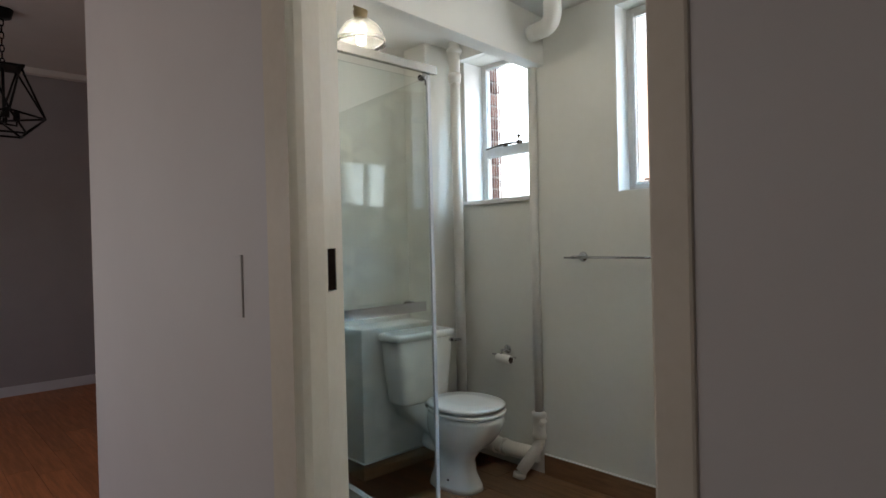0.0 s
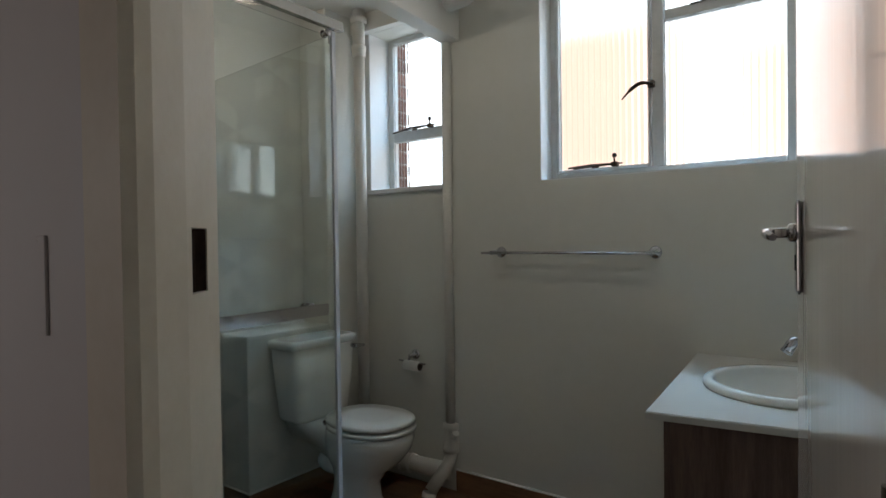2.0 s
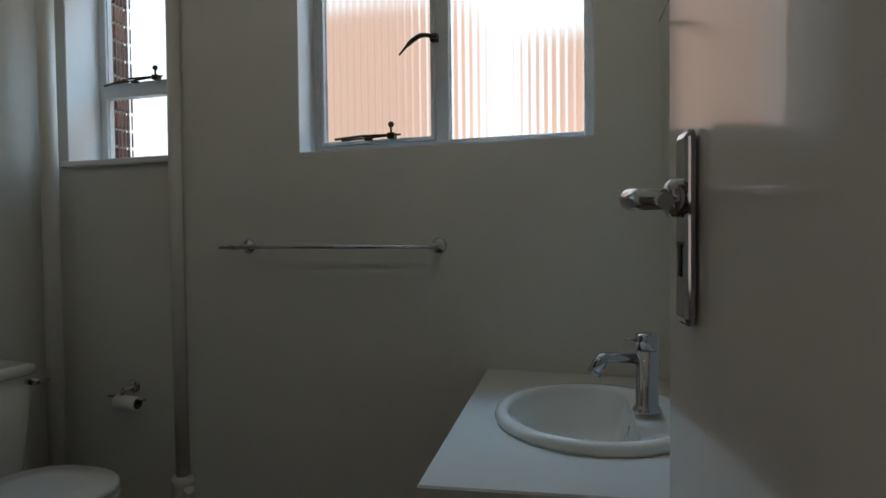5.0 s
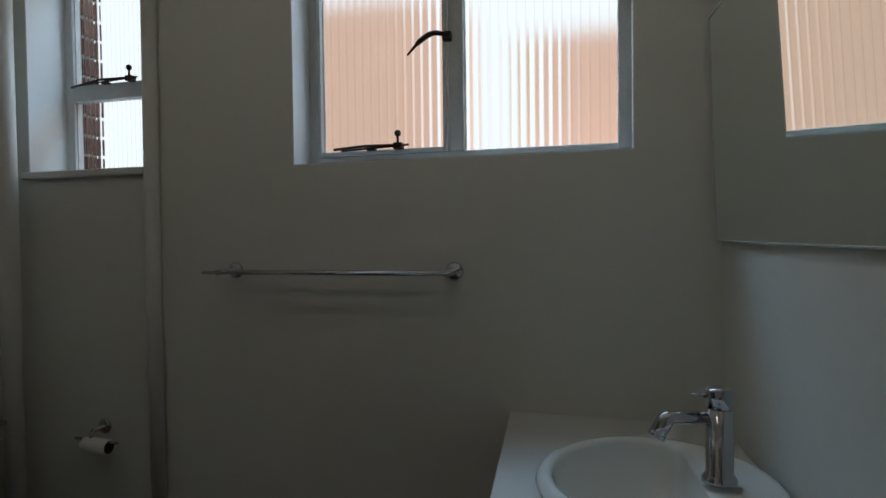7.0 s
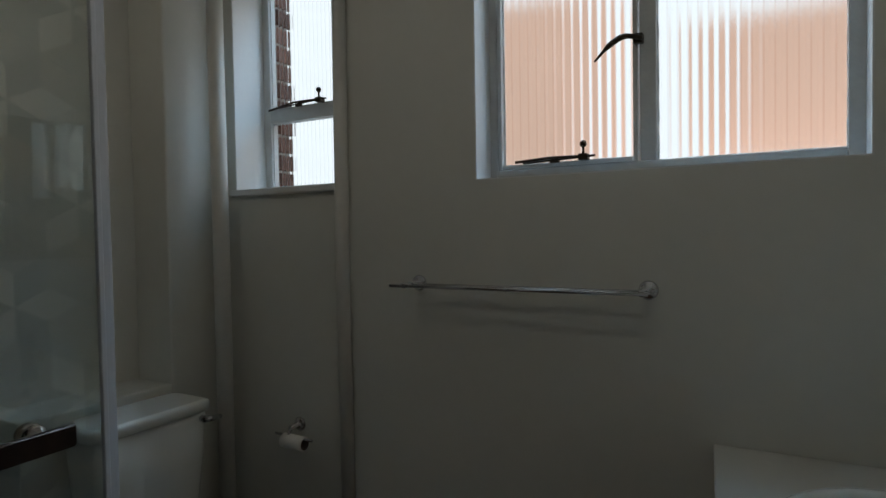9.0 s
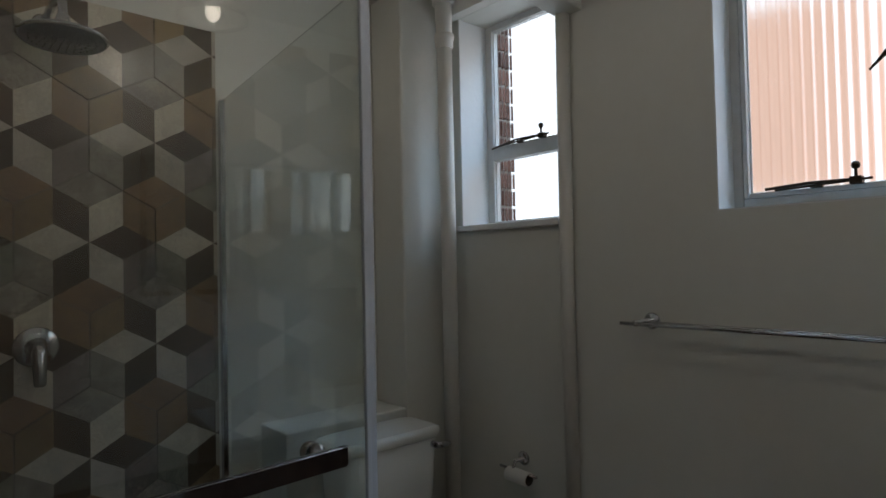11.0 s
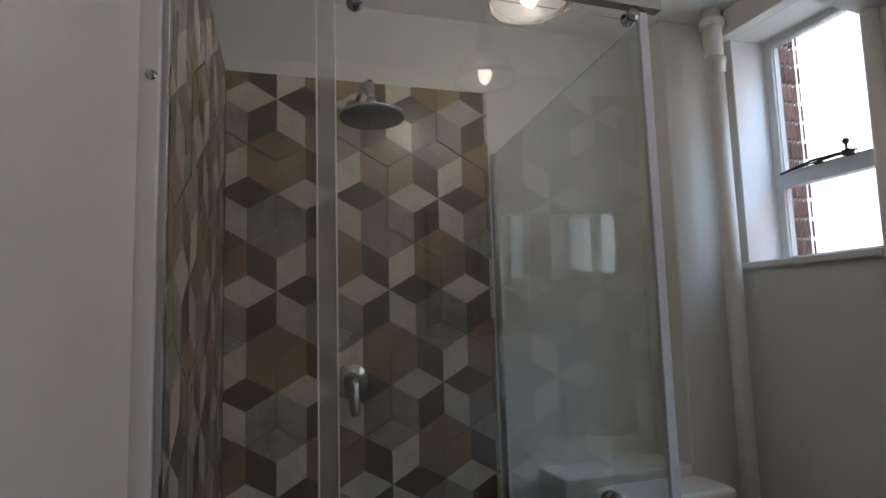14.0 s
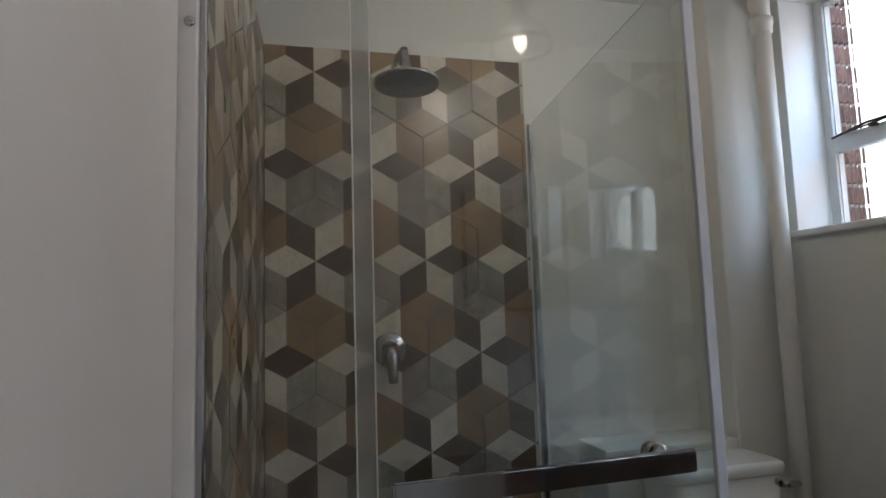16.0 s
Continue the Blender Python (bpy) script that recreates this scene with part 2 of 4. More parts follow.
def bend(points, radius=0.03, steps=6):
    """Rounds the corners of a line of points."""
    pts = [Vector(p) for p in points]
    out = [pts[0]]
    for a, b, c in zip(pts, pts[1:], pts[2:]):
        u, v = (a - b).normalized(), (c - b).normalized()
        for i in range(steps + 1):
            t = i / steps
            out.append((b + u * radius) * (1 - t) ** 2 + b * 2 * t * (1 - t) + (b + v * radius) * t * t)
    out.append(pts[-1])
    return out


def lathe(bm, profile, seg=32, m=None, sx=1.0, sy=1.0):
    """Turns (radius, height) pairs round the z axis."""
    m = m or Matrix()
    rings = []
    for r, z in profile:
        if r < 1e-6:
            rings.append([bm.verts.new(m @ Vector((0, 0, z)))])
        else:
            rings.append([bm.verts.new(m @ Vector((r * sx * math.cos(2 * math.pi * k / seg), r * sy * math.sin(2 * math.pi * k / seg), z))) for k in range(seg)])
    fs = []
    for a, b in zip(rings, rings[1:]):
        for k in range(seg):
            if len(a) == 1 and len(b) == 1:
                continue
            if len(a) == 1:
                f = bm.faces.new((a[0], b[(k + 1) % seg], b[k]))
            elif len(b) == 1:
                f = bm.faces.new((a[k], a[(k + 1) % seg], b[0]))
            else:
                f = bm.faces.new((a[k], a[(k + 1) % seg], b[(k + 1) % seg], b[k]))
            f.smooth = True
            fs.append(f)
    bmesh.ops.recalc_face_normals(bm, faces=fs)
    return bm


def loft(bm, rings, caps=True):
    """Skins rings of points, all of the same length."""
    vr = [[bm.verts.new(p) for p in ring] for ring in rings]
    fs = []
    for a, b in zip(vr, vr[1:]):
        k = len(a)
        for i in range(k):
            f = bm.faces.new((a[i], a[(i + 1) % k], b[(i + 1) % k], b[i]))
            f.smooth = True
            fs.append(f)
    if caps:
        fs.append(bm.faces.new(vr[0][::-1]))
        fs.append(bm.faces.new(vr[-1]))
    bmesh.ops.recalc_face_normals(bm, faces=fs)
    return bm


def part(name, bm, mat, parent=None, label=""):
    me = bpy.data.meshes.new(name)
    bm.to_mesh(me)
    bm.free()
    for k in mat if isinstance(mat, (list, tuple)) else [mat]:
        me.materials.append(k)
    ob = new(name, me)
    if parent:
        ob.parent = parent
    if label:
        ob["label"] = label
    return ob


def thing(name, label, category, group="", at=None):
    e = new(name)
    e.empty_display_size = 0.05
    if at:
        e.location = at
    return tagged(e, label, category, group)


def structure(name, bm, mat, label, category="structure"):
    return tagged(part(name, bm, mat), label, category, kind="structure")


B = bmesh.new

# ---- the bathroom's shell ----
FLOOR_T = 0.0
CEIL_Z = 2.52
FRONT, HALLSIDE = -1.925, -2.13      # faces of the front wall
LEFT = 0.06
SW = (0.355, 0.86, 1.554, 2.42)      # small window's opening: x0, x1, z0, z1
BW = (1.408, 2.412, 1.533, 2.452)     # large window's opening


def right_x(y):
    return 2.622 - 0.1 * y


bm = B()
T = 0.24
box(bm, -0.2, 0, 0, SW[0], T, 2.9)
box(bm, SW[0], 0, 0, SW[1], T, SW[2])
box(bm, SW[0], 0, SW[3], SW[1], T, 2.9)
box(bm, SW[1], 0, 0, BW[0], T, 2.9)
box(bm, BW[0], 0, 0, BW[1], T, BW[2])
box(bm, BW[0], 0, BW[3], BW[1], T, 2.9)
box(bm, BW[1], 0, 0, 3.2, T, 2.9)
wall_north = structure("wall_north", bm, PAINT, "off-white painted plaster wall with two window openings", "wall")

bm = B()
box(bm, -0.2, -1.94, 0, LEFT, 0, 2.9)
wall_west = structure("wall_west", bm, PAINT, "off-white painted plaster wall behind the shower", "wall")

bm = B()
prism(bm, [(right_x(0), 0), (right_x(0) + 0.3, 0), (right_x(-1.925) + 0.3, -1.925), (right_x(-1.925), -1.925)], 0, 2.9)
wall_east = structure("wall_east", bm, PAINT, "off-white painted plaster wall behind the vanity", "wall")

structure("wall_south_lining", box(B(), 1.177, FRONT, 0, 1.838, FRONT + 0.004, 2.52), REVEAL, "white painted plaster beside the shower", "wall")
JL, JR = 1.84, 2.70                 # rough door opening
bm = B()
box(bm, 0.62, HALLSIDE, 0, JL, FRONT, 2.9)
box(bm, JL, HALLSIDE, 0, 1.955, -2.05, 2.1)
box(bm, JL, HALLSIDE, 2.12, JR, FRONT, 2.9)
box(bm, JR, -2.088, 0, 4.3, FRONT, 2.9)
box(bm, -0.2, -1.94, 0, 0.62, FRONT + 0.002, 2.9)
wall_south = structure("wall_south", bm, HALL, "pale grey painted wall with the doorway", "wall")

bm = B()
box(bm, -0.2, -1.925, CEIL_Z, 3.2, 0.0, CEIL_Z + 0.1)
structure("ceiling", bm, CEIL, "white painted plaster ceiling", "ceiling")

bm = B()
box(bm, 0.6, -4.6, -0.06, 4.4, -2.03, -0.002)
box(bm, -0.2, -2.03, -0.06, 3.2, 0.3, -0.012)
floor = structure("floor", bm, GROUT, "brown wood-look plank floor", "floor")

# ceiling beams over the toilet
bm = B()
prism(bm, [(0.875, 0), (0.972, 0), (1.162, -1.925), (1.065, -1.925)], 2.255, CEIL_Z, 0.004)
structure("ceiling_beam", bm, CEIL, "white plastered beam under the ceiling", "beam")
bm = B()
box(bm, 0.264, -0.05, 2.42, 0.878, 0, CEIL_Z, 0.003)
structure("ceiling_beam", bm, CEIL, "white plastered lintel over the narrow window", "beam")

# corner duct and low box behind the toilet
bm = B()
box(bm, LEFT, -0.24, 0, 0.264, 0, CEIL_Z, 0.008)
structure("corner_duct", bm, PAINT, "white plastered duct in the corner", "duct")
bm = B()
box(bm, LEFT, -0.752, 0, 0.262, -0.24, 0.83, 0.006)
structure("pipe_boxing", bm, PAINT, "low white plastered boxing behind the toilet", "boxing")

# skirtings
bm = B()
box(bm, 0.925, -0.014, 0, 2.13, 0, 0.112, 0.003)
structure("baseboard", bm, SKIRT, "brown wood skirting along the window wall", "skirting")
structure("trim", box(B(), 0.925, -0.016, 0.112, 2.13, 0, 0.116), REVEAL, "white sealant line along the skirting", "sealant")

bm = B()
box(bm, 0.262, -0.75, 0, 0.272, -0.23, 0.088, 0.002)
structure("baseboard", bm, SKIRT, "brown skirting along the pipe boxing", "skirting")
structure("baseboard", box(B(), 0.07, -0.762, 0, 0.272, -0.752, 0.088, 0.002), SKIRT, "brown skirting across the end of the pipe boxing", "skirting")
structure("trim", prism(B(), [(0.07, -0.764), (0.274, -0.764), (0.274, -0.23), (0.262, -0.23), (0.262, -0.752), (0.07, -0.752)], 0.0885, 0.0925), REVEAL, "white sealant line round the pipe boxing", "sealant")

# ---- windows ----
def reeded(x0, x1, z0, z1, y, pitch=0.026, depth=0.0042):
    """A sheet of reeded glass with upright ribs towards the room."""
    bm = B()
    count = max(3, round((x1 - x0) / pitch))
    n = count * 12
    row = []
    for i in range(n + 1):
        x = x0 + (x1 - x0) * i / n
        row.append((x, y - depth * (0.5 - 0.5 * math.cos(2 * math.pi * count * i / n))))
    lo = [bm.verts.new((x, yy, z0)) for x, yy in row]
    hi = [bm.verts.new((x, yy, z1)) for x, yy in row]
    for i in range(n):
        f = bm.faces.new((lo[i], lo[i + 1], hi[i + 1], hi[i]))
        f.smooth = True
        f.material_index = 1 if i % 12 in (0, 11) else 0
    return bm


def pane(x0, x1, z0, z1, y, parent, mats=REED, pitch=0.027, depth=0.0042):
    ob = part("pane", reeded(x0, x1, z0, z1, y, pitch, depth), mats, parent, "reeded obscure glass")
    ob.visible_shadow = False
    # uneven bead of putty round the pane
    bm = B()
    for a, b in (((x0, z0), (x1, z0)), ((x1, z0), (x1, z1)), ((x1, z1), (x0, z1)), ((x0, z1), (x0, z0))):
        k = max(6, int(math.dist(a, b) / 0.03))
        tube(bm, [(a[0] + (b[0] - a[0]) * i / k, y - 0.004, a[1] + (b[1] - a[1]) * i / k) for i in range(k + 1)], [0.0035 + 0.002 * random.random() for i in range(k + 1)], 6)
    part("putty", bm, STEEL, parent)


def stay(x, z, length, y, parent, tilt=0.0):
    """A casement stay with its pin, lying along a window bar."""
    bm = B()
    tube(bm, [(x, y - 0.022, z), (x - length * 0.5, y - 0.024, z + 0.002), (x - length, y - 0.022, z - 0.004 + tilt)], 0.0045, 8)
    tube(bm, [(x + 0.035, y - 0.022, z), (x - length * 0.9, y - 0.012, z - 0.008)], 0.0035, 8)
    box(bm, x - 0.014, y - 0.03, z - 0.012, x + 0.014, y - 0.002, z + 0.008, 0.003)
    tube(bm, [(x, y - 0.022, z), (x, y - 0.022, z + 0.028)], 0.004, 8)
    lathe(bm, [(0, -0.011), (0.008, -0.008), (0.011, 0), (0.008, 0.008), (0, 0.011)], 12, pose(x, y - 0.022, z + 0.036))
    box(bm, x - length * 0.5, y - 0.014, z - 0.012, x - length * 0.5 + 0.03, y, z - 0.004, 0.002)
    part("casement_stay", bm, BRASS, parent, "dark worn brass casement stay")


# large window: a side-hung casement beside a fixed pane with a small vent over it
WY = 0.125
window_1 = tagged(new("window_1"), "white steel window with reeded glass and brass fittings", "window", kind="structure")
bm = B()
x0, x1, z0, z1 = BW
box(bm, x0 - 0.002, WY - 0.018, z0, x0 + 0.03, WY + 0.03, z1, 0.004)
box(bm, x1 - 0.04, WY - 0.018, z0, x1 + 0.002, WY + 0.03, z1, 0.004)
box(bm, x0 + 0.03, WY - 0.018, z0, x1 - 0.04, WY + 0.03, z0 + 0.036, 0.004)
box(bm, x0 + 0.03, WY - 0.018, z1 - 0.03, x1 - 0.04, WY + 0.03, z1 + 0.002, 0.004)
box(bm, 1.88, WY - 0.022, z0 + 0.034, 1.927, WY + 0.03, z1 - 0.03, 0.004)
box(bm, 1.932, WY - 0.02, 2.168, x1 - 0.04, WY + 0.03, 2.21, 0.004)
part("window_frame", bm, STEEL, window_1, "white painted steel window frame")
bm = B()
for a in ((1.442, 1.568, 1.456, 2.42), (1.862, 1.568, 1.876, 2.42), (1.456, 1.568, 1.862, 1.583), (1.456, 2.405, 1.862, 2.42)):
    box(bm, a[0], WY - 0.026, a[1], a[2], WY + 0.012, a[3], 0.003)
part("casement_sash", bm, STEEL, window_1, "white painted steel casement")
pane(1.455, 1.864, 1.581, 2.408, WY, window_1)
pane(1.926, 2.375, 1.566, 2.169, WY, window_1)
pane(1.926, 2.375, 2.209, 2.424, WY, window_1)
stay(1.722, 1.592, 0.215, WY - 0.02, window_1)
stay(2.235, 2.212, 0.22, WY - 0.02, window_1, 0.02)
bm = B()
hx, hz = 1.874, 1.912
box(bm, hx - 0.008, WY - 0.046, hz - 0.016, hx + 0.02, WY - 0.02, hz + 0.012, 0.005)
pts = bend([(hx + 0.02, WY - 0.05, hz - 0.006), (hx - 0.03, WY - 0.06, hz + 0.006), (hx - 0.07, WY - 0.062, hz - 0.016), (hx - 0.112, WY - 0.058, hz - 0.055)], 0.02)
tube(bm, pts, [0.007 + 0.0015 * math.sin(math.pi * i / (len(pts) - 1)) - 0.004 * max(0, (i - len(pts) + 4) / 3) for i in range(len(pts))], 10)
part("casement_handle", bm, BRASS, window_1, "dark curved brass casement handle")

# small window
SY = 0.175
window_2 = tagged(new("window_2"), "narrow white steel window with reeded glass", "window", kind="structure")
bm = B()
x0, x1, z0, z1 = SW
box(bm, x0 - 0.002, SY - 0.018, z0, x0 + 0.04, SY + 0.03, z1, 0.004)
box(bm, x1 - 0.04, SY - 0.018, z0, x1 + 0.002, SY + 0.03, z1, 0.004)
box(bm, x0 + 0.04, SY - 0.018, z0, x1 - 0.04, SY + 0.03, z0 + 0.02, 0.004)
box(bm, x0 + 0.04, SY - 0.018, z1 - 0.026, x1 - 0.04, SY + 0.03, z1 + 0.002, 0.004)
box(bm, x0 + 0.04, SY - 0.02, 1.832, x1 - 0.04, SY + 0.03, 1.892, 0.004)
part("window_frame", bm, STEEL, window_2, "white painted steel window frame")
pane(0.394, 0.822, 1.566, 1.834, SY, window_2, FINEREED, 0.02, 0.0016)
pane(0.394, 0.822, 1.89, 2.396, SY, window_2, FINEREED, 0.02, 0.0016)
stay(0.675, 1.898, 0.265, SY - 0.02, window_2, -0.012)
bm = B()
box(bm, 0.345, -0.024, 1.528, 0.868, 0.157, 1.553, 0.005)
part("window_sill", bm, REVEAL, window_2, "white painted window sill")

# reveals painted white, and the bricks outside
bm = B()
box(bm, BW[0] - 0.001, 0.001, BW[2], BW[0] + 0.004, WY - 0.018, BW[3])
box(bm, BW[1] - 0.004, 0.001, BW[2], BW[1] + 0.001, WY - 0.018, BW[3])
box(bm, BW[0] + 0.004, 0.001, BW[2] - 0.001, BW[1] - 0.004, WY - 0.018, BW[2] + 0.004)
structure("trim", bm, REVEAL, "white painted reveal of the large window", "reveal")
bm = B()
box(bm, SW[0] - 0.001, 0.001, SW[2], SW[0] + 0.004, SY - 0.018, SW[3])
structure("trim", bm, REVEAL, "white painted reveal of the narrow window", "reveal")

# distance outside the windows
bm = B()
box(bm, -14, 9.0, -8, 16, 9.05, 14)
structure("backdrop", bm, SKYGLOW, "bright overcast sky beyond the windows", "backdrop")
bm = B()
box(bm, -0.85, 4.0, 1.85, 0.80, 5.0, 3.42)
structure("backdrop", bm, SALMON, "salmon brick building across the yard, its daylight put in as glow", "building")
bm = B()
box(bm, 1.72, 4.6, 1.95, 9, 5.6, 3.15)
structure("backdrop", bm, SALMON, "salmon brick building across the yard, its daylight put in as glow", "building")

# made-up panel that glows like the sky, for a bright strip below the brick
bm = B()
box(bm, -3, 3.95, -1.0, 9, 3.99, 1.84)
structure("backdrop", bm, SKYGLOW, "added panel with the sky's glow below the brick", "wall")

# ---- doorway ----
door_frame = tagged(new("door_frame"), "cream enamelled wooden door frame with an empty strike recess", "door frame", kind="structure")
SZ0, SZ1 = 1.204, 1.292
post = [(1.955, -2.142), (2.03, -2.137), (2.028, -2.119), (2.008, -2.112), (2.0, -2.086), (1.958, -2.024)]
cut = [(1.943, -2.0086), (1.932, -2.02), (1.88, -1.966), (1.891, -1.955)]
tail = [(1.846, -1.909), (1.84, -1.909), (1.84, -2.05), (1.955, -2.05)]
for z0, z1, pts in ((0, SZ0, post + tail), (SZ0, SZ1, post + cut + tail), (SZ1, 2.1, post + tail)):
    part("jamb_post", prism(B(), pts, z0, z1), ENAMEL, door_frame)
# raw wood filler, coloured near black for the shade inside the hole
part("strike_recess", prism(B(), [(1.9416, -2.01), (1.926, -2.003), (1.906, -1.982), (1.8896, -1.9564), (1.878, -1.967), (1.931, -2.022)], SZ0 + 0.001, SZ1 - 0.001), DARKHOLE, door_frame, "raw wood recess of a missing strike plate, its shade put into the colour")
bm = B()
box(bm, 2.672, -2.092, 0, 2.716, -2.04, 2.1, 0.004)
box(bm, 2.669, -2.04, 0, 2.7, -1.975, 2.1, 0.003)
box(bm, 2.682, -1.975, 0, 2.7, -1.92, 2.1, 0.002)
part("jamb_post", bm, ENAMEL, door_frame)
bm = B()
box(bm, 1.85, -2.085, 2.06, 2.668, -1.92, 2.12, 0.003)
part("head_jamb", bm, ENAMEL, door_frame)

# the door leaf, open into the room; its own frame has x along the leaf and y away from the room's middle
HINGE = Vector((2.671, -1.93, 0))
FREE = Vector((2.543, -1.275, 0))
along = (FREE - HINGE).normalized()
LEAF = (FREE - HINGE).length
rot = math.degrees(math.atan2(along.y, along.x))
door_1 = tagged(new("door_1"), "open white enamelled bathroom door with chrome lever", "door", kind="structure")
door_1.matrix_world = pose(HINGE.x, HINGE.y, 0, 0, 0, rot)
bm = B()
box(bm, 0, -0.04, 0.012, LEAF, 0, 2.04, 0.003)
leaf = part("leaf", bm, DOORPAINT, door_1)
bm = B()
hx = LEAF - 0.068
box(bm, hx - 0.017, 0.0, 1.178, hx + 0.017, 0.009, 1.326, 0.006)
plate = part("handle_plate", bm, CHROME, door_1, "long chrome handle plate")
bm = B()
pts = bend([(hx, 0.006, 1.275), (hx, 0.05, 1.275), (hx - 0.105, 0.046, 1.268)], 0.022)
tube(bm, pts, [0.0085 - 0.0035 * max(0, i - len(pts) + 2) for i in range(len(pts))], 14)
lathe(bm, [(0.0, 0.0), (0.015, 0.0), (0.015, 0.01), (0.011, 0.014), (0, 0.014)], 20, pose(hx, 0.006, 1.275, -90))
part("lever", bm, CHROME, plate, "chrome lever handle")
bm = B()
box(bm, hx - 0.004, 0.0085, 1.215, hx + 0.004, 0.0098, 1.24, 0.0004)
part("keyhole", bm, BLACK, plate, "dark keyhole")
for z in (0.25, 1.05, 1.85):
    bm = B()
    tube(bm, [(0.0, 0.006, z - 0.05), (0.0, 0.006, z + 0.05)], 0.006, 10)
    part("hinge", bm, BRASS, door_1)

# ---- shower enclosure ----
GX, GY = 1.138, -1.0                  # corner of the glass
WALLY = -0.895                        # where the fixed panel meets the wall
CHX, CHY = 1.16, -1.893               # channel on the front wall
shower = thing("shower_enclosure", "frameless glass shower enclosure with chrome rail and sliding door", "shower")
GTOP = 1.985
ROLLER_Y = -1.6


def sheet(bm, a, b, z0, z1, t):
    a, b = Vector((*a, 0)), Vector((*b, 0))
    n = Vector((-(b - a).y, (b - a).x, 0)).normalized() * (t / 2)
    return prism(bm, [(p.x, p.y) for p in (a + n, b + n, b - n, a - n)], z0, z1)


def clear(name, bm, label=""):
    ob = part(name, bm, GLASS, shower, label)
    ob.visible_shadow = False
    return ob


clear("fixed_panel", sheet(B(), (0.095, WALLY - 0.003), (GX - 0.014, GY + 0.001), 0.05, GTOP, 0.008), "clear fixed glass panel")
clear("return_panel", sheet(B(), (CHX - 0.006, CHY + 0.012), (1.155, -1.64), 0.05, GTOP, 0.006), "clear fixed glass strip")
clear("sliding_door", sheet(B(), (1.172, -1.665), (GX + 0.024, GY - 0.03), 0.06, 1.96, 0.006), "clear sliding glass door")
bm = B()
sheet(bm, (0.072, WALLY), (0.1, WALLY - 0.003), 0.05, GTOP + 0.003, 0.022)
part("wall_profile", bm, CHROME, shower, "polished wall profile")
bm = B()
prism(bm, [(GX - 0.008, GY - 0.009), (GX + 0.006, GY - 0.009), (GX + 0.006, GY + 0.005), (GX - 0.008, GY + 0.005)], 0.05, GTOP + 0.008, 0.003)
part("corner_seal", bm, SEALMAT, shower, "translucent bluish corner seal")
bm = B()
prism(bm, [(GX + 0.012, GY - 0.026), (GX + 0.017, GY - 0.026), (GX + 0.017, GY - 0.006), (GX + 0.012, GY - 0.006)], 0.05, GTOP + 0.002, 0.001)
prism(bm, [(GX + 0.017, GY - 0.036), (GX + 0.031, GY - 0.036), (GX + 0.031, GY - 0.026), (GX + 0.017, GY - 0.026)], 0.05, 1.965, 0.002)
part("door_end_seal", bm, SEALMAT, shower, "translucent bluish door seal")
bm = B()
sheet(bm, (1.1665, -1.634), (1.168, -1.664), 0.06, 1.975, 0.004)
seal = part("door_seal", bm, MILKY, shower, "clear plastic door seal")
seal.visible_shadow = False
for y in (-1.634, -1.664):
    part("seal_lip", tube(B(), [(1.1705, y, 0.06), (1.1705, y, 1.975)], 0.0013, 8), WHITEALU, seal, "pale plastic lip")
bm = B()
prism(bm, [(CHX - 0.012, CHY), (CHX + 0.014, CHY), (CHX + 0.014, FRONT), (CHX - 0.012, FRONT)], 0.03, GTOP + 0.03, 0.003)
channel = part("wall_channel", bm, WHITEALU, shower, "pale wall channel with screws")
bm = B()
prism(bm, [(CHX - 0.02, CHY), (CHX + 0.004, CHY), (CHX + 0.004, CHY + 0.012), (CHX - 0.02, CHY + 0.012)], 0.03, GTOP + 0.03, 0.003)
part("glass_clip", bm, CHROME, shower, "polished clip strip")
for z in (0.35, 1.05, 1.76):
    bm = B()
    lathe(bm, [(0, 0.0), (0.0085, 0.0), (0.0085, 0.002), (0.006, 0.005), (0, 0.006)], 18, pose(CHX + 0.013, -1.905, z, 0, 90))
    box(bm, CHX + 0.0185, -1.910, z - 0.001, CHX + 0.0196, -1.900, z + 0.001)
    part("screw", bm, CHROME, channel, "chrome screw head")
bm = B()
sheet(bm, (GX + 0.006, GY + 0.03), (CHX + 0.006, -1.9), GTOP + 0.012, GTOP + 0.044, 0.024)
part("header_rail", bm, ALU, shower, "brushed metal header rail")
bm = B()
lathe(bm, [(0, -0.017), (0.013, -0.017), (0.0145, -0.011), (0.008, -0.007), (0.008, 0.007), (0.0145, 0.011), (0.013, 0.017), (0, 0.017)], 18, pose(GX + 0.012, GY - 0.045, GTOP - 0.012, 0, 90))
tube(bm, [(GX - 0.015, GY + 0.004, GTOP - 0.03), (GX - 0.015, GY + 0.004, GTOP + 0.02)], 0.012, 12)
part("glass_clamp", bm, CHROME, shower, "chrome glass clamp")
bm = B()
lathe(bm, [(0, -0.017), (0.0125, -0.017), (0.014, -0.011), (0.008, -0.007), (0.008, 0.007), (0.014, 0.011), (0.0125, 0.017), (0, 0.017)], 18, pose(1.176, ROLLER_Y, 1.918, 0, 90))
tube(bm, [(1.178, ROLLER_Y, 1.918), (1.178, ROLLER_Y, GTOP + 0.016)], 0.006, 10)
part("roller", bm, CHROME, shower, "chrome door roller")
bm = B()
sheet(bm, (1.209, -1.108), (1.233, -1.62), 1.034, 1.072, 0.012)
bmesh.ops.bevel(bm, geom=list(bm.edges), offset=0.003, segments=2, affect="EDGES")
bar = part("towel_bar", bm, CHROME, shower, "flat polished chrome towel bar")
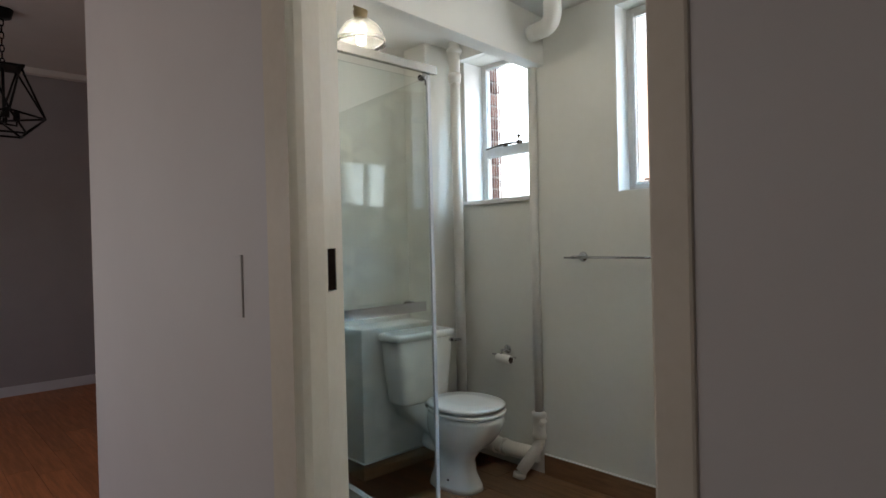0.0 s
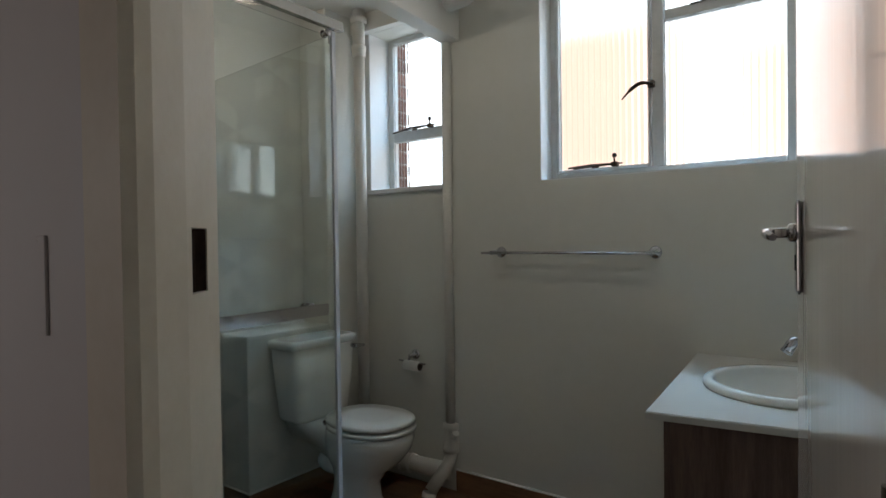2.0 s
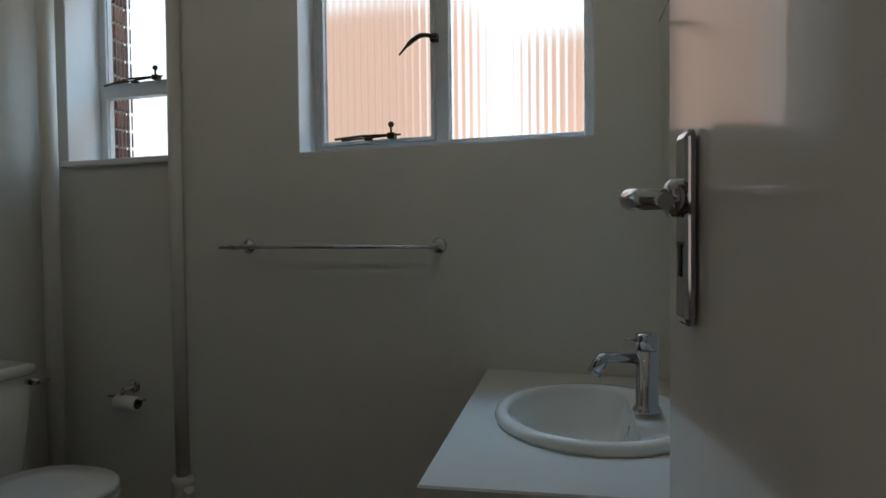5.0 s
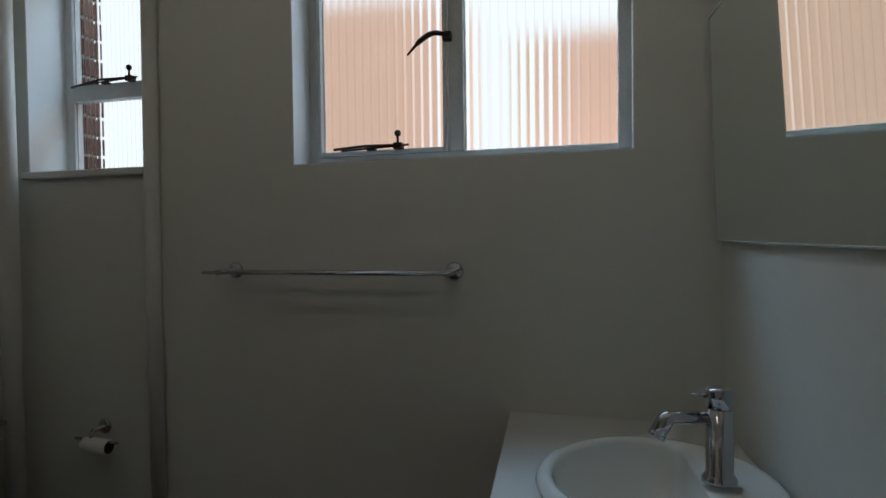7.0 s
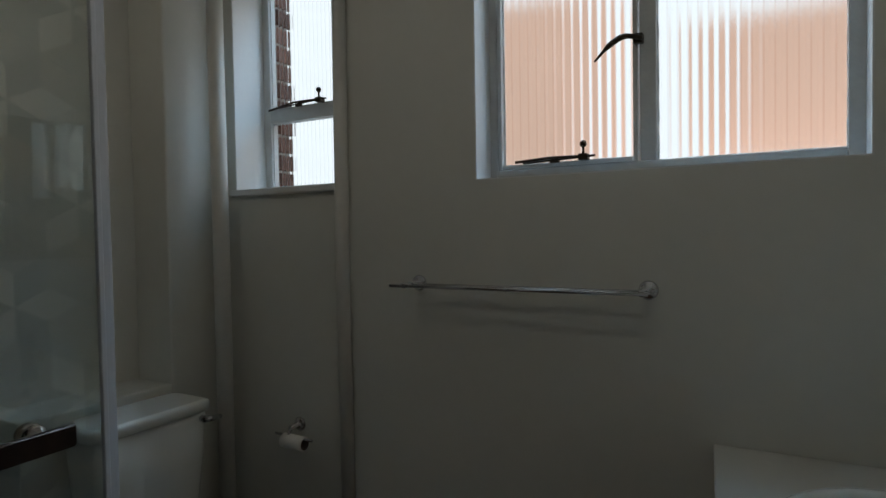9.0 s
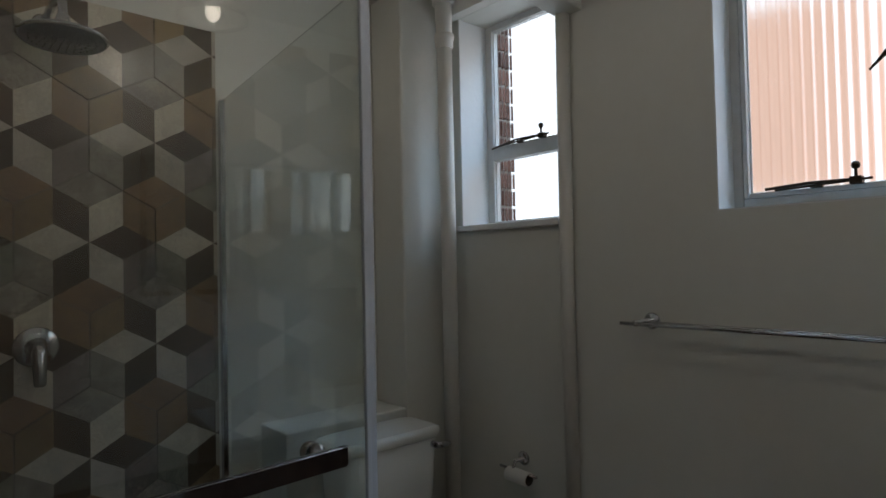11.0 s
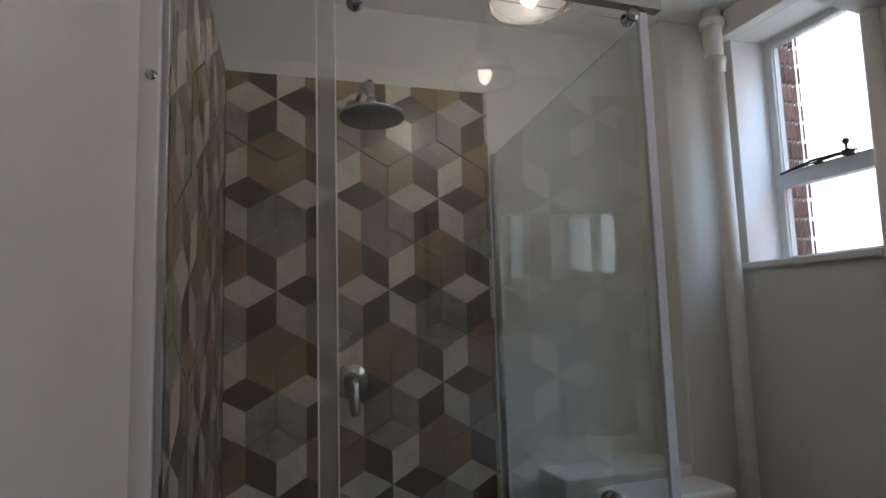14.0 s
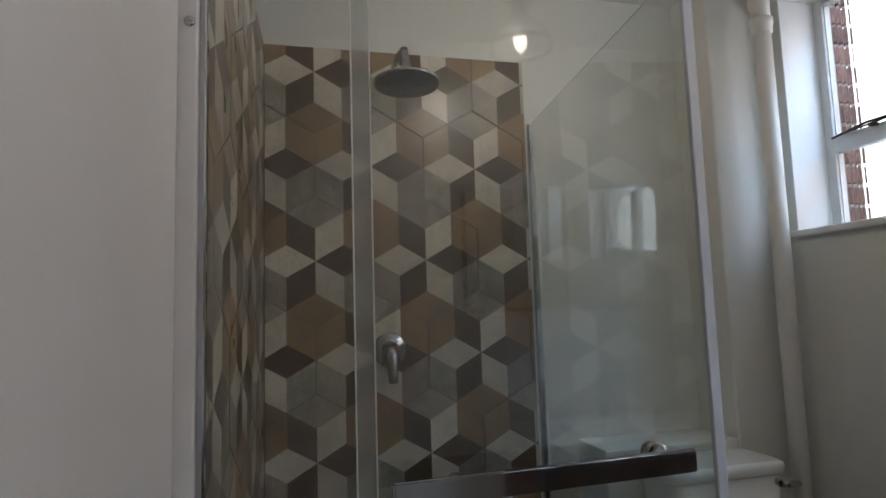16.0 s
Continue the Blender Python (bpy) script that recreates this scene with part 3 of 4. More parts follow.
for y, low, k in ((-1.15, 0, 1), (-1.51, 0.012, 0.8)):
    bm = B()
    x = 1.212 + (-1.068 - y) * 0.045
    lathe(bm, [(0, -0.05), (0.014, -0.05), (0.014, -0.034), (0.008, -0.03), (0.008, -0.004), (0, -0.004)], 18, pose(x, y, 1.06 - low, 0, 90))
    lathe(bm, [(0, -0.078), (0.018 * k, -0.078), (0.02 * k, -0.072), (0.02 * k, -0.058), (0.016 * k, -0.052), (0, -0.052)], 20, pose(x, y, 1.055 - low, 0, 90))
    part("standoff", bm, CHROME, bar, "round chrome standoff")
bm = B()
sheet(bm, (0.07, WALLY), (GX + 0.02, GY), 0.0, 0.05, 0.04)
sheet(bm, (GX + 0.01, GY), (CHX, -1.87), 0.0, 0.05, 0.04)
part("threshold", bm, CERAMIC, shower, "low white threshold")

shower_head = thing("rain_shower", "round chrome rain shower head on a wall arm", "shower head")
HX, HY, HZ = 0.405, -1.423, 1.992
bm = B()
lathe(bm, [(0.0, 0.028), (0.02, 0.026), (0.03, 0.016), (0.085, 0.008), (0.1, 0.002), (0.102, -0.004), (0.098, -0.008), (0.096, -0.006), (0, -0.006)], 48, pose(HX, HY, HZ, 0, -3))
part("head_body", bm, CHROME, shower_head)
bm = B()
lathe(bm, [(0, -0.0085), (0.094, -0.0085), (0.095, -0.006), (0, -0.006)], 48, pose(HX, HY, HZ, 0, -3))
face = part("spray_face", bm, STEELPLATE, shower_head, "grey spray face")
bm = B()
for ring, k in ((0.02, 8), (0.038, 14), (0.056, 20), (0.074, 26)):
    for i in range(k):
        a = 2 * math.pi * i / k
        lathe(bm, [(0, -0.0115), (0.0022, -0.0108), (0.0026, -0.008), (0, -0.008)], 6, pose(HX, HY, HZ, 0, -3) @ pose(ring * math.cos(a), ring * math.sin(a), 0))
part("nozzles", bm, RUBBER, face, "dark rubber nozzles")
bm = B()
tube(bm, bend([(0.072, HY, 2.13), (0.34, HY, 2.125), (HX, HY, 2.09), (HX, HY, HZ + 0.02)], 0.05), 0.011, 14)
lathe(bm, [(0, 0), (0.028, 0), (0.028, 0.006), (0.016, 0.012), (0, 0.012)], 24, pose(0.076, HY, 2.13, 0, 90))
lathe(bm, [(0, -0.02), (0.016, -0.02), (0.018, 0.0), (0.014, 0.016), (0, 0.016)], 20, pose(HX, HY, HZ + 0.04))
part("shower_arm", bm, CHROME, shower_head)

mixer = thing("shower_mixer", "round chrome shower mixer with a lever", "shower mixer")
MY, MZ = -1.442, 1.183
bm = B()
lathe(bm, [(0, 0), (0.058, 0), (0.058, 0.004), (0.052, 0.009), (0, 0.01)], 40, pose(0.078, MY, MZ, 0, 90))
part("escutcheon", bm, CHROME, mixer)
bm = B()
lathe(bm, [(0, 0), (0.03, 0), (0.03, 0.022), (0.024, 0.04), (0.012, 0.046), (0, 0.046)], 28, pose(0.088, MY, MZ, 0, 90))
tube(bm, [(0.118, MY, MZ + 0.012), (0.134, MY, MZ - 0.02), (0.146, MY, MZ - 0.07), (0.15, MY, MZ - 0.098), (0.151, MY, MZ - 0.105)], [0.024, 0.021, 0.0165, 0.0155, 0.011], 18)
part("lever", bm, CHROME, mixer)

# ceiling lamps
AGED = material("aged_brass", (0.3, 0.24, 0.15), 0.3, metal=1, vary=0.2, scale=30)


def ceiling_lamp(lx, ly, label):
    lamp_thing = thing("ceiling_lamp", label, "lamp", "ceiling lamps with glass domes")
    bm = B()
    lathe(bm, [(0, CEIL_Z - 0.001), (0.05, CEIL_Z - 0.001), (0.05, CEIL_Z - 0.02), (0.012, CEIL_Z - 0.03), (0.012, 2.395), (0.03, 2.39), (0.034, 2.375), (0.028, 2.365), (0.034, 2.355), (0.028, 2.31), (0, 2.31)], 28, pose(lx, ly, 0))
    part("lamp_holder", bm, AGED, lamp_thing, "aged brass lamp holder")
    bm = B()
    prof = [(0.03, 2.32), (0.045, 2.315), (0.074, 2.295), (0.097, 2.263), (0.108, 2.233), (0.113, 2.207)]
    lathe(bm, prof + [(r - 0.0025, z) for r, z in prof[::-1]] + prof[:1], 44, pose(lx, ly, 0))
    sh = part("shade", bm, SHADE, lamp_thing, "clear glass dome shade")
    sh.visible_shadow = False
    # a compact bulb of three short folded tubes in a cap
    bm = B()
    for k in range(3):
        a = 2 * math.pi * k / 3 + 0.4
        x, y = lx + 0.013 * math.cos(a), ly + 0.013 * math.sin(a)
        tube(bm, [(x, y, 2.268), (x, y, 2.222), (x, y, 2.21), (x, y, 2.203)], [0.0115, 0.0115, 0.009, 0.002], 12)
    bl = part("bulb", bm, BULB, lamp_thing, "lit warm bulb of folded tubes")
    bl.visible_shadow = False
    part("bulb_cap", lathe(B(), [(0, 2.267), (0.022, 2.267), (0.024, 2.274), (0.018, 2.312), (0, 2.312)], 20, pose(lx, ly, 0)), CERAMIC, lamp_thing, "white bulb cap")


ceiling_lamp(*LAMPS[0], "small ceiling lamp with clear glass dome over the shower")
ceiling_lamp(*LAMPS[1], "small ceiling lamp with clear glass dome over the room")

# ---- toilet ----
toilet = thing("toilet", "white ceramic close-coupled toilet with closed lid", "toilet")
TY = -0.45


def oval(cx, cy, rx, ry, z, k=36, back=None, sq=2.3):
    out = []
    for i in range(k):
        a = 2 * math.pi * i / k
        c, s_ = math.cos(a), math.sin(a)
        x = cx + rx * math.copysign(abs(c) ** (2 / sq), c)
        y = cy + ry * math.copysign(abs(s_) ** (2 / sq), s_)
        if back is not None:
            x = max(x, back)
        out.append((x, y, z))
    return out


bm = B()
loft(bm, [oval(0.383, TY, 0.085, 0.165, 0.415, sq=5), oval(0.38, TY, 0.09, 0.172, 0.43, sq=5), oval(0.38, TY, 0.096, 0.19, 0.6, sq=6), oval(0.378, TY, 0.1, 0.2, 0.765, sq=7)])
part("cistern", bm, CERAMIC, toilet)
bm = B()
loft(bm, [oval(0.378, TY, 0.1, 0.205, 0.764, sq=8), oval(0.378, TY, 0.107, 0.212, 0.768, sq=8), oval(0.378, TY, 0.108, 0.213, 0.79, sq=8), oval(0.378, TY, 0.104, 0.209, 0.8, sq=8), oval(0.378, TY, 0.09, 0.195, 0.805, sq=7)])
part("cistern_lid", bm, CERAMIC, toilet)
bm = B()
tube(bm, [(0.47, TY + 0.165, 0.742), (0.494, TY + 0.165, 0.742)], 0.012, 16)
tube(bm, [(0.494, TY + 0.16, 0.742), (0.502, TY + 0.19, 0.74), (0.5, TY + 0.225, 0.737)], [0.012, 0.0105, 0.0085], 12)
part("flush_lever", bm, CHROME, toilet, "chrome flush lever")
bm = B()
rings = [oval(0.67, TY, 0.16, 0.098, 0.0, sq=2.8), oval(0.67, TY, 0.156, 0.094, 0.025, sq=2.8), oval(0.665, TY, 0.13, 0.078, 0.09, sq=2.5), oval(0.665, TY, 0.122, 0.076, 0.16, sq=2.4), oval(0.685, TY, 0.145, 0.096, 0.215, sq=2.3), oval(0.715, TY, 0.19, 0.135, 0.27, sq=2.2), oval(0.738, TY, 0.217, 0.16, 0.33, sq=2.2), oval(0.748, TY, 0.225, 0.168, 0.385, sq=2.2), oval(0.748, TY, 0.22, 0.164, 0.406, sq=2.2), oval(0.748, TY, 0.21, 0.155, 0.41, sq=2.2)]
loft(bm, rings)
part("bowl", bm, CERAMIC, toilet)
bm = B()
loft(bm, [[(x, TY + y, z) for x, y, z in ring] for ring in ([(0.3, -0.12, 0.41), (0.3, 0.12, 0.41), (0.3, 0.1, 0.33), (0.3, -0.1, 0.33)], [(0.48, -0.13, 0.41), (0.48, 0.13, 0.41), (0.48, 0.11, 0.31), (0.48, -0.11, 0.31)], [(0.62, -0.13, 0.4), (0.62, 0.13, 0.4), (0.6, 0.09, 0.25), (0.6, -0.09, 0.25)])])
part("cistern_ledge", bm, CERAMIC, toilet)
bm = B()
tube(bm, bend([(0.58, TY, 0.2), (0.42, TY, 0.2), (0.42, TY + 0.28, 0.12)], 0.1), 0.052, 16)
part("trap", bm, CERAMIC, toilet)
bm = B()
loft(bm, [oval(0.762, TY, 0.203, 0.166, 0.415, back=0.565), oval(0.762, TY, 0.213, 0.176, 0.418, back=0.56), oval(0.762, TY, 0.215, 0.178, 0.43, back=0.56), oval(0.762, TY, 0.21, 0.173, 0.435, back=0.565)])
part("seat", bm, SEATW, toilet)
bm = B()
loft(bm, [oval(0.757, TY, 0.204, 0.17, 0.444, back=0.54), oval(0.757, TY, 0.212, 0.178, 0.447, back=0.535), oval(0.757, TY, 0.214, 0.18, 0.461, back=0.535), oval(0.757, TY, 0.206, 0.172, 0.468, back=0.54), oval(0.757, TY, 0.12, 0.09, 0.472, back=0.6)])
part("lid", bm, SEATW, toilet)
for y in (-0.075, 0.075):
    bm = B()
    tube(bm, [(0.555, TY + y - 0.02, 0.425), (0.555, TY + y + 0.02, 0.425)], 0.012, 12)
    part("seat_hinge", bm, CHROME, toilet)
bm = B()
lathe(bm, [(0, 0), (0.007, 0), (0.005, 0.004), (0, 0.005)], 12, pose(0.7, TY - 0.088, 0.06, 100))
part("floor_bolt", bm, BRASS, toilet)

# ---- pipes ----
soil_pipe = thing("soil_pipe", "white painted soil pipe up the wall with its floor branch", "pipe")
PX, PY = 0.9, -0.018
bm = B()
tube(bm, [(PX, PY, 0.34), (PX - 0.004, PY, 1.3), (PX + 0.002, PY, 2.255)], 0.024, 20)
part("riser", bm, PVC, soil_pipe)
bm = B()
lathe(bm, [(0.03, 0.2), (0.04, 0.2), (0.04, 0.225), (0.036, 0.232), (0.036, 0.31), (0.041, 0.318), (0.041, 0.345), (0.024, 0.35)], 24, pose(PX, PY, 0))
tube(bm, [(PX, PY, 0.25), (PX + 0.045, PY - 0.02, 0.31)], 0.018, 12)
part("collar", bm, PVC, soil_pipe)
bm = B()
tube(bm, bend([(PX, PY, 0.22), (PX, PY - 0.005, 0.16), (0.855, -0.135, 0.03)], 0.03), 0.032, 16)
tube(bm, [(0.853, -0.138, 0.025), (0.85, -0.145, 0.0)], 0.036, 16)
part("floor_branch", bm, PVC, soil_pipe)
bm = B()
tube(bm, bend([(PX - 0.01, PY, 0.1), (0.7, PY - 0.02, 0.1), (0.56, PY - 0.03, 0.11), (0.42, -0.18, 0.12)], 0.06), 0.042, 16)
for x in (0.66, 0.6):
    tube(bm, [(x - 0.012, PY - 0.022, 0.1), (x + 0.012, PY - 0.022, 0.1)], 0.05, 18)
part("toilet_branch", bm, PVC, soil_pipe)

vent_pipe = thing("vent_pipe", "thin white painted pipe beside the narrow window", "pipe")
VX, VY = 0.375, -0.098
bm = B()
tube(bm, [(VX, VY, 0.0), (VX + 0.003, VY, 1.6), (VX, VY, 2.32)], 0.03, 18)
part("riser", bm, PVC, vent_pipe)
bm = B()
tube(bm, [(VX, VY, 2.3), (VX, VY, CEIL_Z)], 0.033, 18)
lathe(bm, [(0.03, 2.27), (0.036, 2.274), (0.037, 2.3), (0.04, 2.305), (0.04, 2.325), (0.033, 2.33)], 22, pose(VX, VY, 0))
lathe(bm, [(0.033, 2.45), (0.045, 2.45), (0.047, 2.475), (0.038, 2.485), (0.033, 2.485)], 22, pose(VX, VY, 0))
part("collar", bm, PVC, vent_pipe)

elbow_pipe = thing("elbow_pipe", "white painted pipe with an elbow under the ceiling", "pipe")
bm = B()
tube(bm, bend([(1.05, -0.20, 2.365), (1.2, -0.22, 2.365), (1.205, -0.23, CEIL_Z)], 0.07, 10), 0.044, 18)
part("elbow", bm, PVC, elbow_pipe)

# ---- rails and holders ----
towel_rail = thing("towel_rail", "double chrome towel rail on the wall", "towel rail")
for x in (1.2, 1.92):
    bm = B()
    lathe(bm, [(0, 0), (0.026, 0), (0.026, 0.004), (0.02, 0.009), (0.009, 0.011), (0.009, 0.1), (0, 0.1)], 24, pose(x, -0.001, 1.21, 90))
    part("bracket", bm, CHROME, towel_rail, "round chrome bracket")
for y, z in ((-0.06, 1.2095), (-0.1, 1.2085)):
    bm = B()
    tube(bm, [(1.15 if y < -0.08 else 1.185, y, z), (1.935, y, z)], 0.0056, 14)
    part("rail", bm, CHROME, towel_rail)

holder = thing("toilet_roll_holder", "chrome roll holder with a nearly empty paper roll", "roll holder")
bm = B()
lathe(bm, [(0, 0), (0.026, 0), (0.026, 0.004), (0.018, 0.01), (0.008, 0.012), (0.008, 0.055), (0, 0.055)], 24, pose(0.665, -0.001, 0.668, 90))
tube(bm, bend([(0.665, -0.05, 0.668), (0.665, -0.062, 0.65), (0.665, -0.062, 0.64)], 0.008), 0.006, 10)
tube(bm, [(0.60, -0.062, 0.642), (0.775, -0.062, 0.638)], 0.005, 10)
part("arm", bm, CHROME, holder)
roll = thing("paper_roll", "nearly used up white toilet paper roll", "toilet roll")
bm = B()
lathe(bm, [(0.021, -0.05), (0.025, -0.05), (0.0255, 0), (0.025, 0.05), (0.021, 0.05)], 24, pose(0.69, -0.062, 0.622, 0, 91))
part("paper", bm, PAPER, roll)
bm = B()
lathe(bm, [(0.019, -0.049), (0.0211, -0.049), (0.0211, 0.0505), (0.019, 0.0505), (0.019, -0.049)], 24, pose(0.69, -0.062, 0.622, 0, 91))
part("core", bm, CARD, roll, "dark cardboard core")

# ---- vanity ----
cabinet = thing("vanity_cabinet", "dark wood-grain vanity cabinet under a white top", "cabinet")
part("base_panel", prism(B(), [(2.135, -0.004), (2.615, -0.004), (2.697, -0.785), (2.213, -0.852)], 0.08, 0.1, 0.002), WOODDARK, cabinet)
part("end_panel", prism(B(), [(2.2105, -0.834), (2.213, -0.852), (2.697, -0.785), (2.695, -0.767)], 0.1, 0.8, 0.002), WOODDARK, cabinet)
part("wall_panel", prism(B(), [(2.135, -0.004), (2.615, -0.004), (2.617, -0.02), (2.137, -0.02)], 0.1, 0.8, 0.002), WOODDARK, cabinet)
bm = B()
prism(bm, [(2.17, -0.004), (2.615, -0.004), (2.69, -0.79), (2.25, -0.84)], 0.0, 0.08)
part("plinth", bm, WOODDARK, cabinet)
for a, b in ((0.012, 0.4), (0.408, 0.835)):
    bm = B()
    f = lambda d: (2.135 + 0.0906 * d, -0.004 - d)
    p, q = f(a), f(b)
    prism(bm, [p, q, (q[0] - 0.018, q[1] - 0.0016), (p[0] - 0.018, p[1] - 0.0016)], 0.085, 0.797, 0.002)
    part("door", bm, WOODDARK, cabinet)


def sheet_flat(p, q, z0, z1):
    """A thin edging strip from p to q."""
    p, q = Vector((*p, 0)), Vector((*q, 0))
    n = Vector(((q - p).y, -(q - p).x, 0)).normalized() * 0.0012
    n = -n
    return prism(B(), [(v.x, v.y) for v in (p - n, q - n, q + n, p + n)], z0, z1)


worktop = thing("washstand_counter", "white laminate vanity top against the wall", "worktop")
CTR = [(2.078, -0.003), (2.619, -0.003), (2.702, -0.815), (2.162, -0.89)]
BC = (2.432, -0.436)
bmx = pose(BC[0], BC[1], 0.82, 0, 0, 5.7)


def edge_point(a):
    """Where the ray from the basin's middle at angle a leaves the worktop."""
    d, best = (math.cos(a), math.sin(a)), 9
    for p, q in zip(CTR, CTR[1:] + CTR[:1]):
        ex, ey = q[0] - p[0], q[1] - p[1]
        den = d[0] * ey - d[1] * ex
        if abs(den) > 1e-9:
            t = ((p[0] - BC[0]) * ey - (p[1] - BC[1]) * ex) / den
            u = ((p[0] - BC[0]) * d[1] - (p[1] - BC[1]) * d[0]) / den
            if t > 0 and -1e-6 <= u <= 1 + 1e-6:
                best = min(best, t)
    return BC[0] + d[0] * best, BC[1] + d[1] * best


angles = sorted([2 * math.pi * k / 64 for k in range(64)] + [math.atan2(y - BC[1], x - BC[0]) % (2 * math.pi) for x, y in CTR])
outer = [edge_point(a) for a in angles]
inner = [(BC[0] + 0.2 * math.cos(a), BC[1] + 0.206 * math.sin(a)) for a in angles]
bm = B()
rings = [[bm.verts.new((x, y, z)) for x, y in pts] for pts, z in ((inner, 0.8), (outer, 0.8), ([(x, y) for x, y in outer], 0.817), ([(x + (BC[0] - x) * 0.006, y + (BC[1] - y) * 0.006) for x, y in outer], 0.82), (inner, 0.82), (inner, 0.8))]
for p, q in zip(rings, rings[1:]):
    for k in range(len(angles)):
        bm.faces.new((p[k], p[(k + 1) % len(angles)], q[(k + 1) % len(angles)], q[k]))
bmesh.ops.remove_doubles(bm, verts=list(bm.verts), dist=0.00001)
bmesh.ops.recalc_face_normals(bm, faces=list(bm.faces))
part("slab", bm, COUNTER, worktop)
for (p, q) in ((CTR[3], CTR[0]), (CTR[2], CTR[3])):
    part("edge_band", sheet_flat(p, q, 0.801, 0.817), COUNTER, worktop)
basin = thing("basin", "white ceramic drop-in basin in the vanity top", "basin")
bm = B()
prof = [(0.0, -0.135), (0.02, -0.135), (0.075, -0.128), (0.13, -0.1), (0.165, -0.06), (0.189, -0.02), (0.199, 0.008), (0.2, 0.014), (0.2035, 0.021), (0.211, 0.0245), (0.221, 0.0245), (0.23, 0.019), (0.234, 0.009), (0.232, 0.0005), (0.199, 0.0005), (0.19, -0.03), (0.17, -0.07), (0.13, -0.112), (0.07, -0.14), (0.0, -0.146)]
lathe(bm, prof, 64, bmx, 0.985, 1.04)
back = bmx.inverted()
for v in bm.verts:
    c = back @ v.co
    r = math.hypot(c.x / 0.985, c.y / 1.04)
    if c.x > 0 and r < 0.2005:
        cap = 0.42 * r + 0.001
        k = 9 / max(r, 0.01)
        c.x = -math.log(math.exp(-k * c.x) + math.exp(-k * cap)) / k + math.log(1 + math.exp(-k * cap)) / k
        v.co = bmx @ c
part("bowl", bm, CERAMIC, basin)
bm = B()
lathe(bm, [(0.008, 0.0), (0.016, 0.0), (0.017, 0.002), (0.012, 0.004), (0.008, 0.003)], 20, pose(2.506, -0.475, 0.806, 0, -78))
ring = part("overflow", bm, CHROME, basin, "chrome overflow ring")
part("overflow_hole", lathe(B(), [(0, 0.0), (0.0085, 0.0), (0.0085, 0.0015), (0, 0.0015)], 16, pose(2.506, -0.475, 0.806, 0, -78)), RUBBER, ring, "dark overflow opening")
bm = B()
lathe(bm, [(0, -0.131), (0.022, -0.132), (0.024, -0.134), (0, -0.134)], 24, bmx)
part("waste", bm, CHROME, basin, "chrome waste")
tap = thing("basin_tap", "chrome single-lever basin mixer tap", "tap")
TX, TYY = 2.545, -0.44
bm = B()
lathe(bm, [(0, 0.846), (0.032, 0.846), (0.032, 0.852), (0.027, 0.86), (0.0245, 0.864), (0.0245, 0.985), (0, 0.985)], 28, pose(TX, TYY, 0))
part("body", bm, CHROME, tap)
bm = B()
lathe(bm, [(0, 0.987), (0.025, 0.987), (0.025, 1.018), (0.022, 1.023), (0, 1.023)], 28, pose(TX, TYY, 0))
tube(bm, [(TX - 0.02, TYY - 0.002, 1.005), (TX - 0.05, TYY - 0.002, 1.008)], 0.0028, 8)
part("lever", bm, CHROME, tap)
bm = B()
spout = bend([(TX - 0.015, TYY - 0.003, 0.966), (TX - 0.094, TYY - 0.021, 0.967), (TX - 0.114, TYY - 0.027, 0.932)], 0.012)
tube(bm, spout, [0.0125 + 0.0035 * min(1, max(0, (i - 1) / 4)) for i in range(len(spout))], 20)
lathe(bm, [(0.0095, 0.0), (0.0168, 0.0), (0.0168, 0.008), (0.016, 0.009)], 20, look(spout[-1], 2 * Vector(spout[-1]) - Vector(spout[-2])) @ pose(0, 0, -0.002))
part("spout", bm, CHROME, tap)

# mirror on the right wall
mirror = thing("wall_mirror", "large frameless wall mirror above the basin", "mirror")
mirror.matrix_world = pose(right_x(0), 0, 0, 0, 0, 5.71) @ pose(-0.002, 0, 1.282, 0, -1.8) @ pose(0, 0, -1.282)
bm = B()
y0, y1, z0, z1 = -1.0, -0.01, 1.293, 1.85
bv = 0.02
lo = [(-0.012, y0, z0), (-0.012, y1, z0), (-0.012, y1, z1), (-0.012, y0, z1)]
hi = [(-0.017, y0 + bv, z0 + bv), (-0.017, y1 - bv, z0 + bv), (-0.017, y1 - bv, z1 - bv), (-0.017, y0 + bv, z1 - bv)]
rings = [[bm.verts.new(p) for p in r] for r in (lo, hi)]
for k in range(4):
    bm.faces.new((rings[0][k], rings[0][(k + 1) % 4], rings[1][(k + 1) % 4], rings[1][k]))
bm.faces.new(rings[1])
bmesh.ops.recalc_face_normals(bm, faces=list(bm.faces))
for f in bm.faces:
    if f.normal.x > 0:
        f.normal_flip()
part("mirror_backing", box(B(), -0.0115, y0 + 0.001, z0 + 0.001, -0.001, y1 - 0.001, z1 - 0.001), BLACK, mirror, "dark mirror backing")
part("mirror_glass", bm, MIRROR, mirror)
for a0, b0, a1, b1 in ((y0, z0 - 0.003, y1, z0 + 0.001), (y0, z1 - 0.001, y1, z1 + 0.003), (y1 - 0.001, z0 - 0.003, y1 + 0.004, z1 + 0.003), (y0 - 0.003, z0 - 0.003, y0 + 0.001, z1 + 0.003)):
    part("mirror_edge", box(B(), -0.0135, a0, b0, -0.001, a1, b1, 0.0005), GLASSEDGE, mirror, "greenish ground mirror edge")

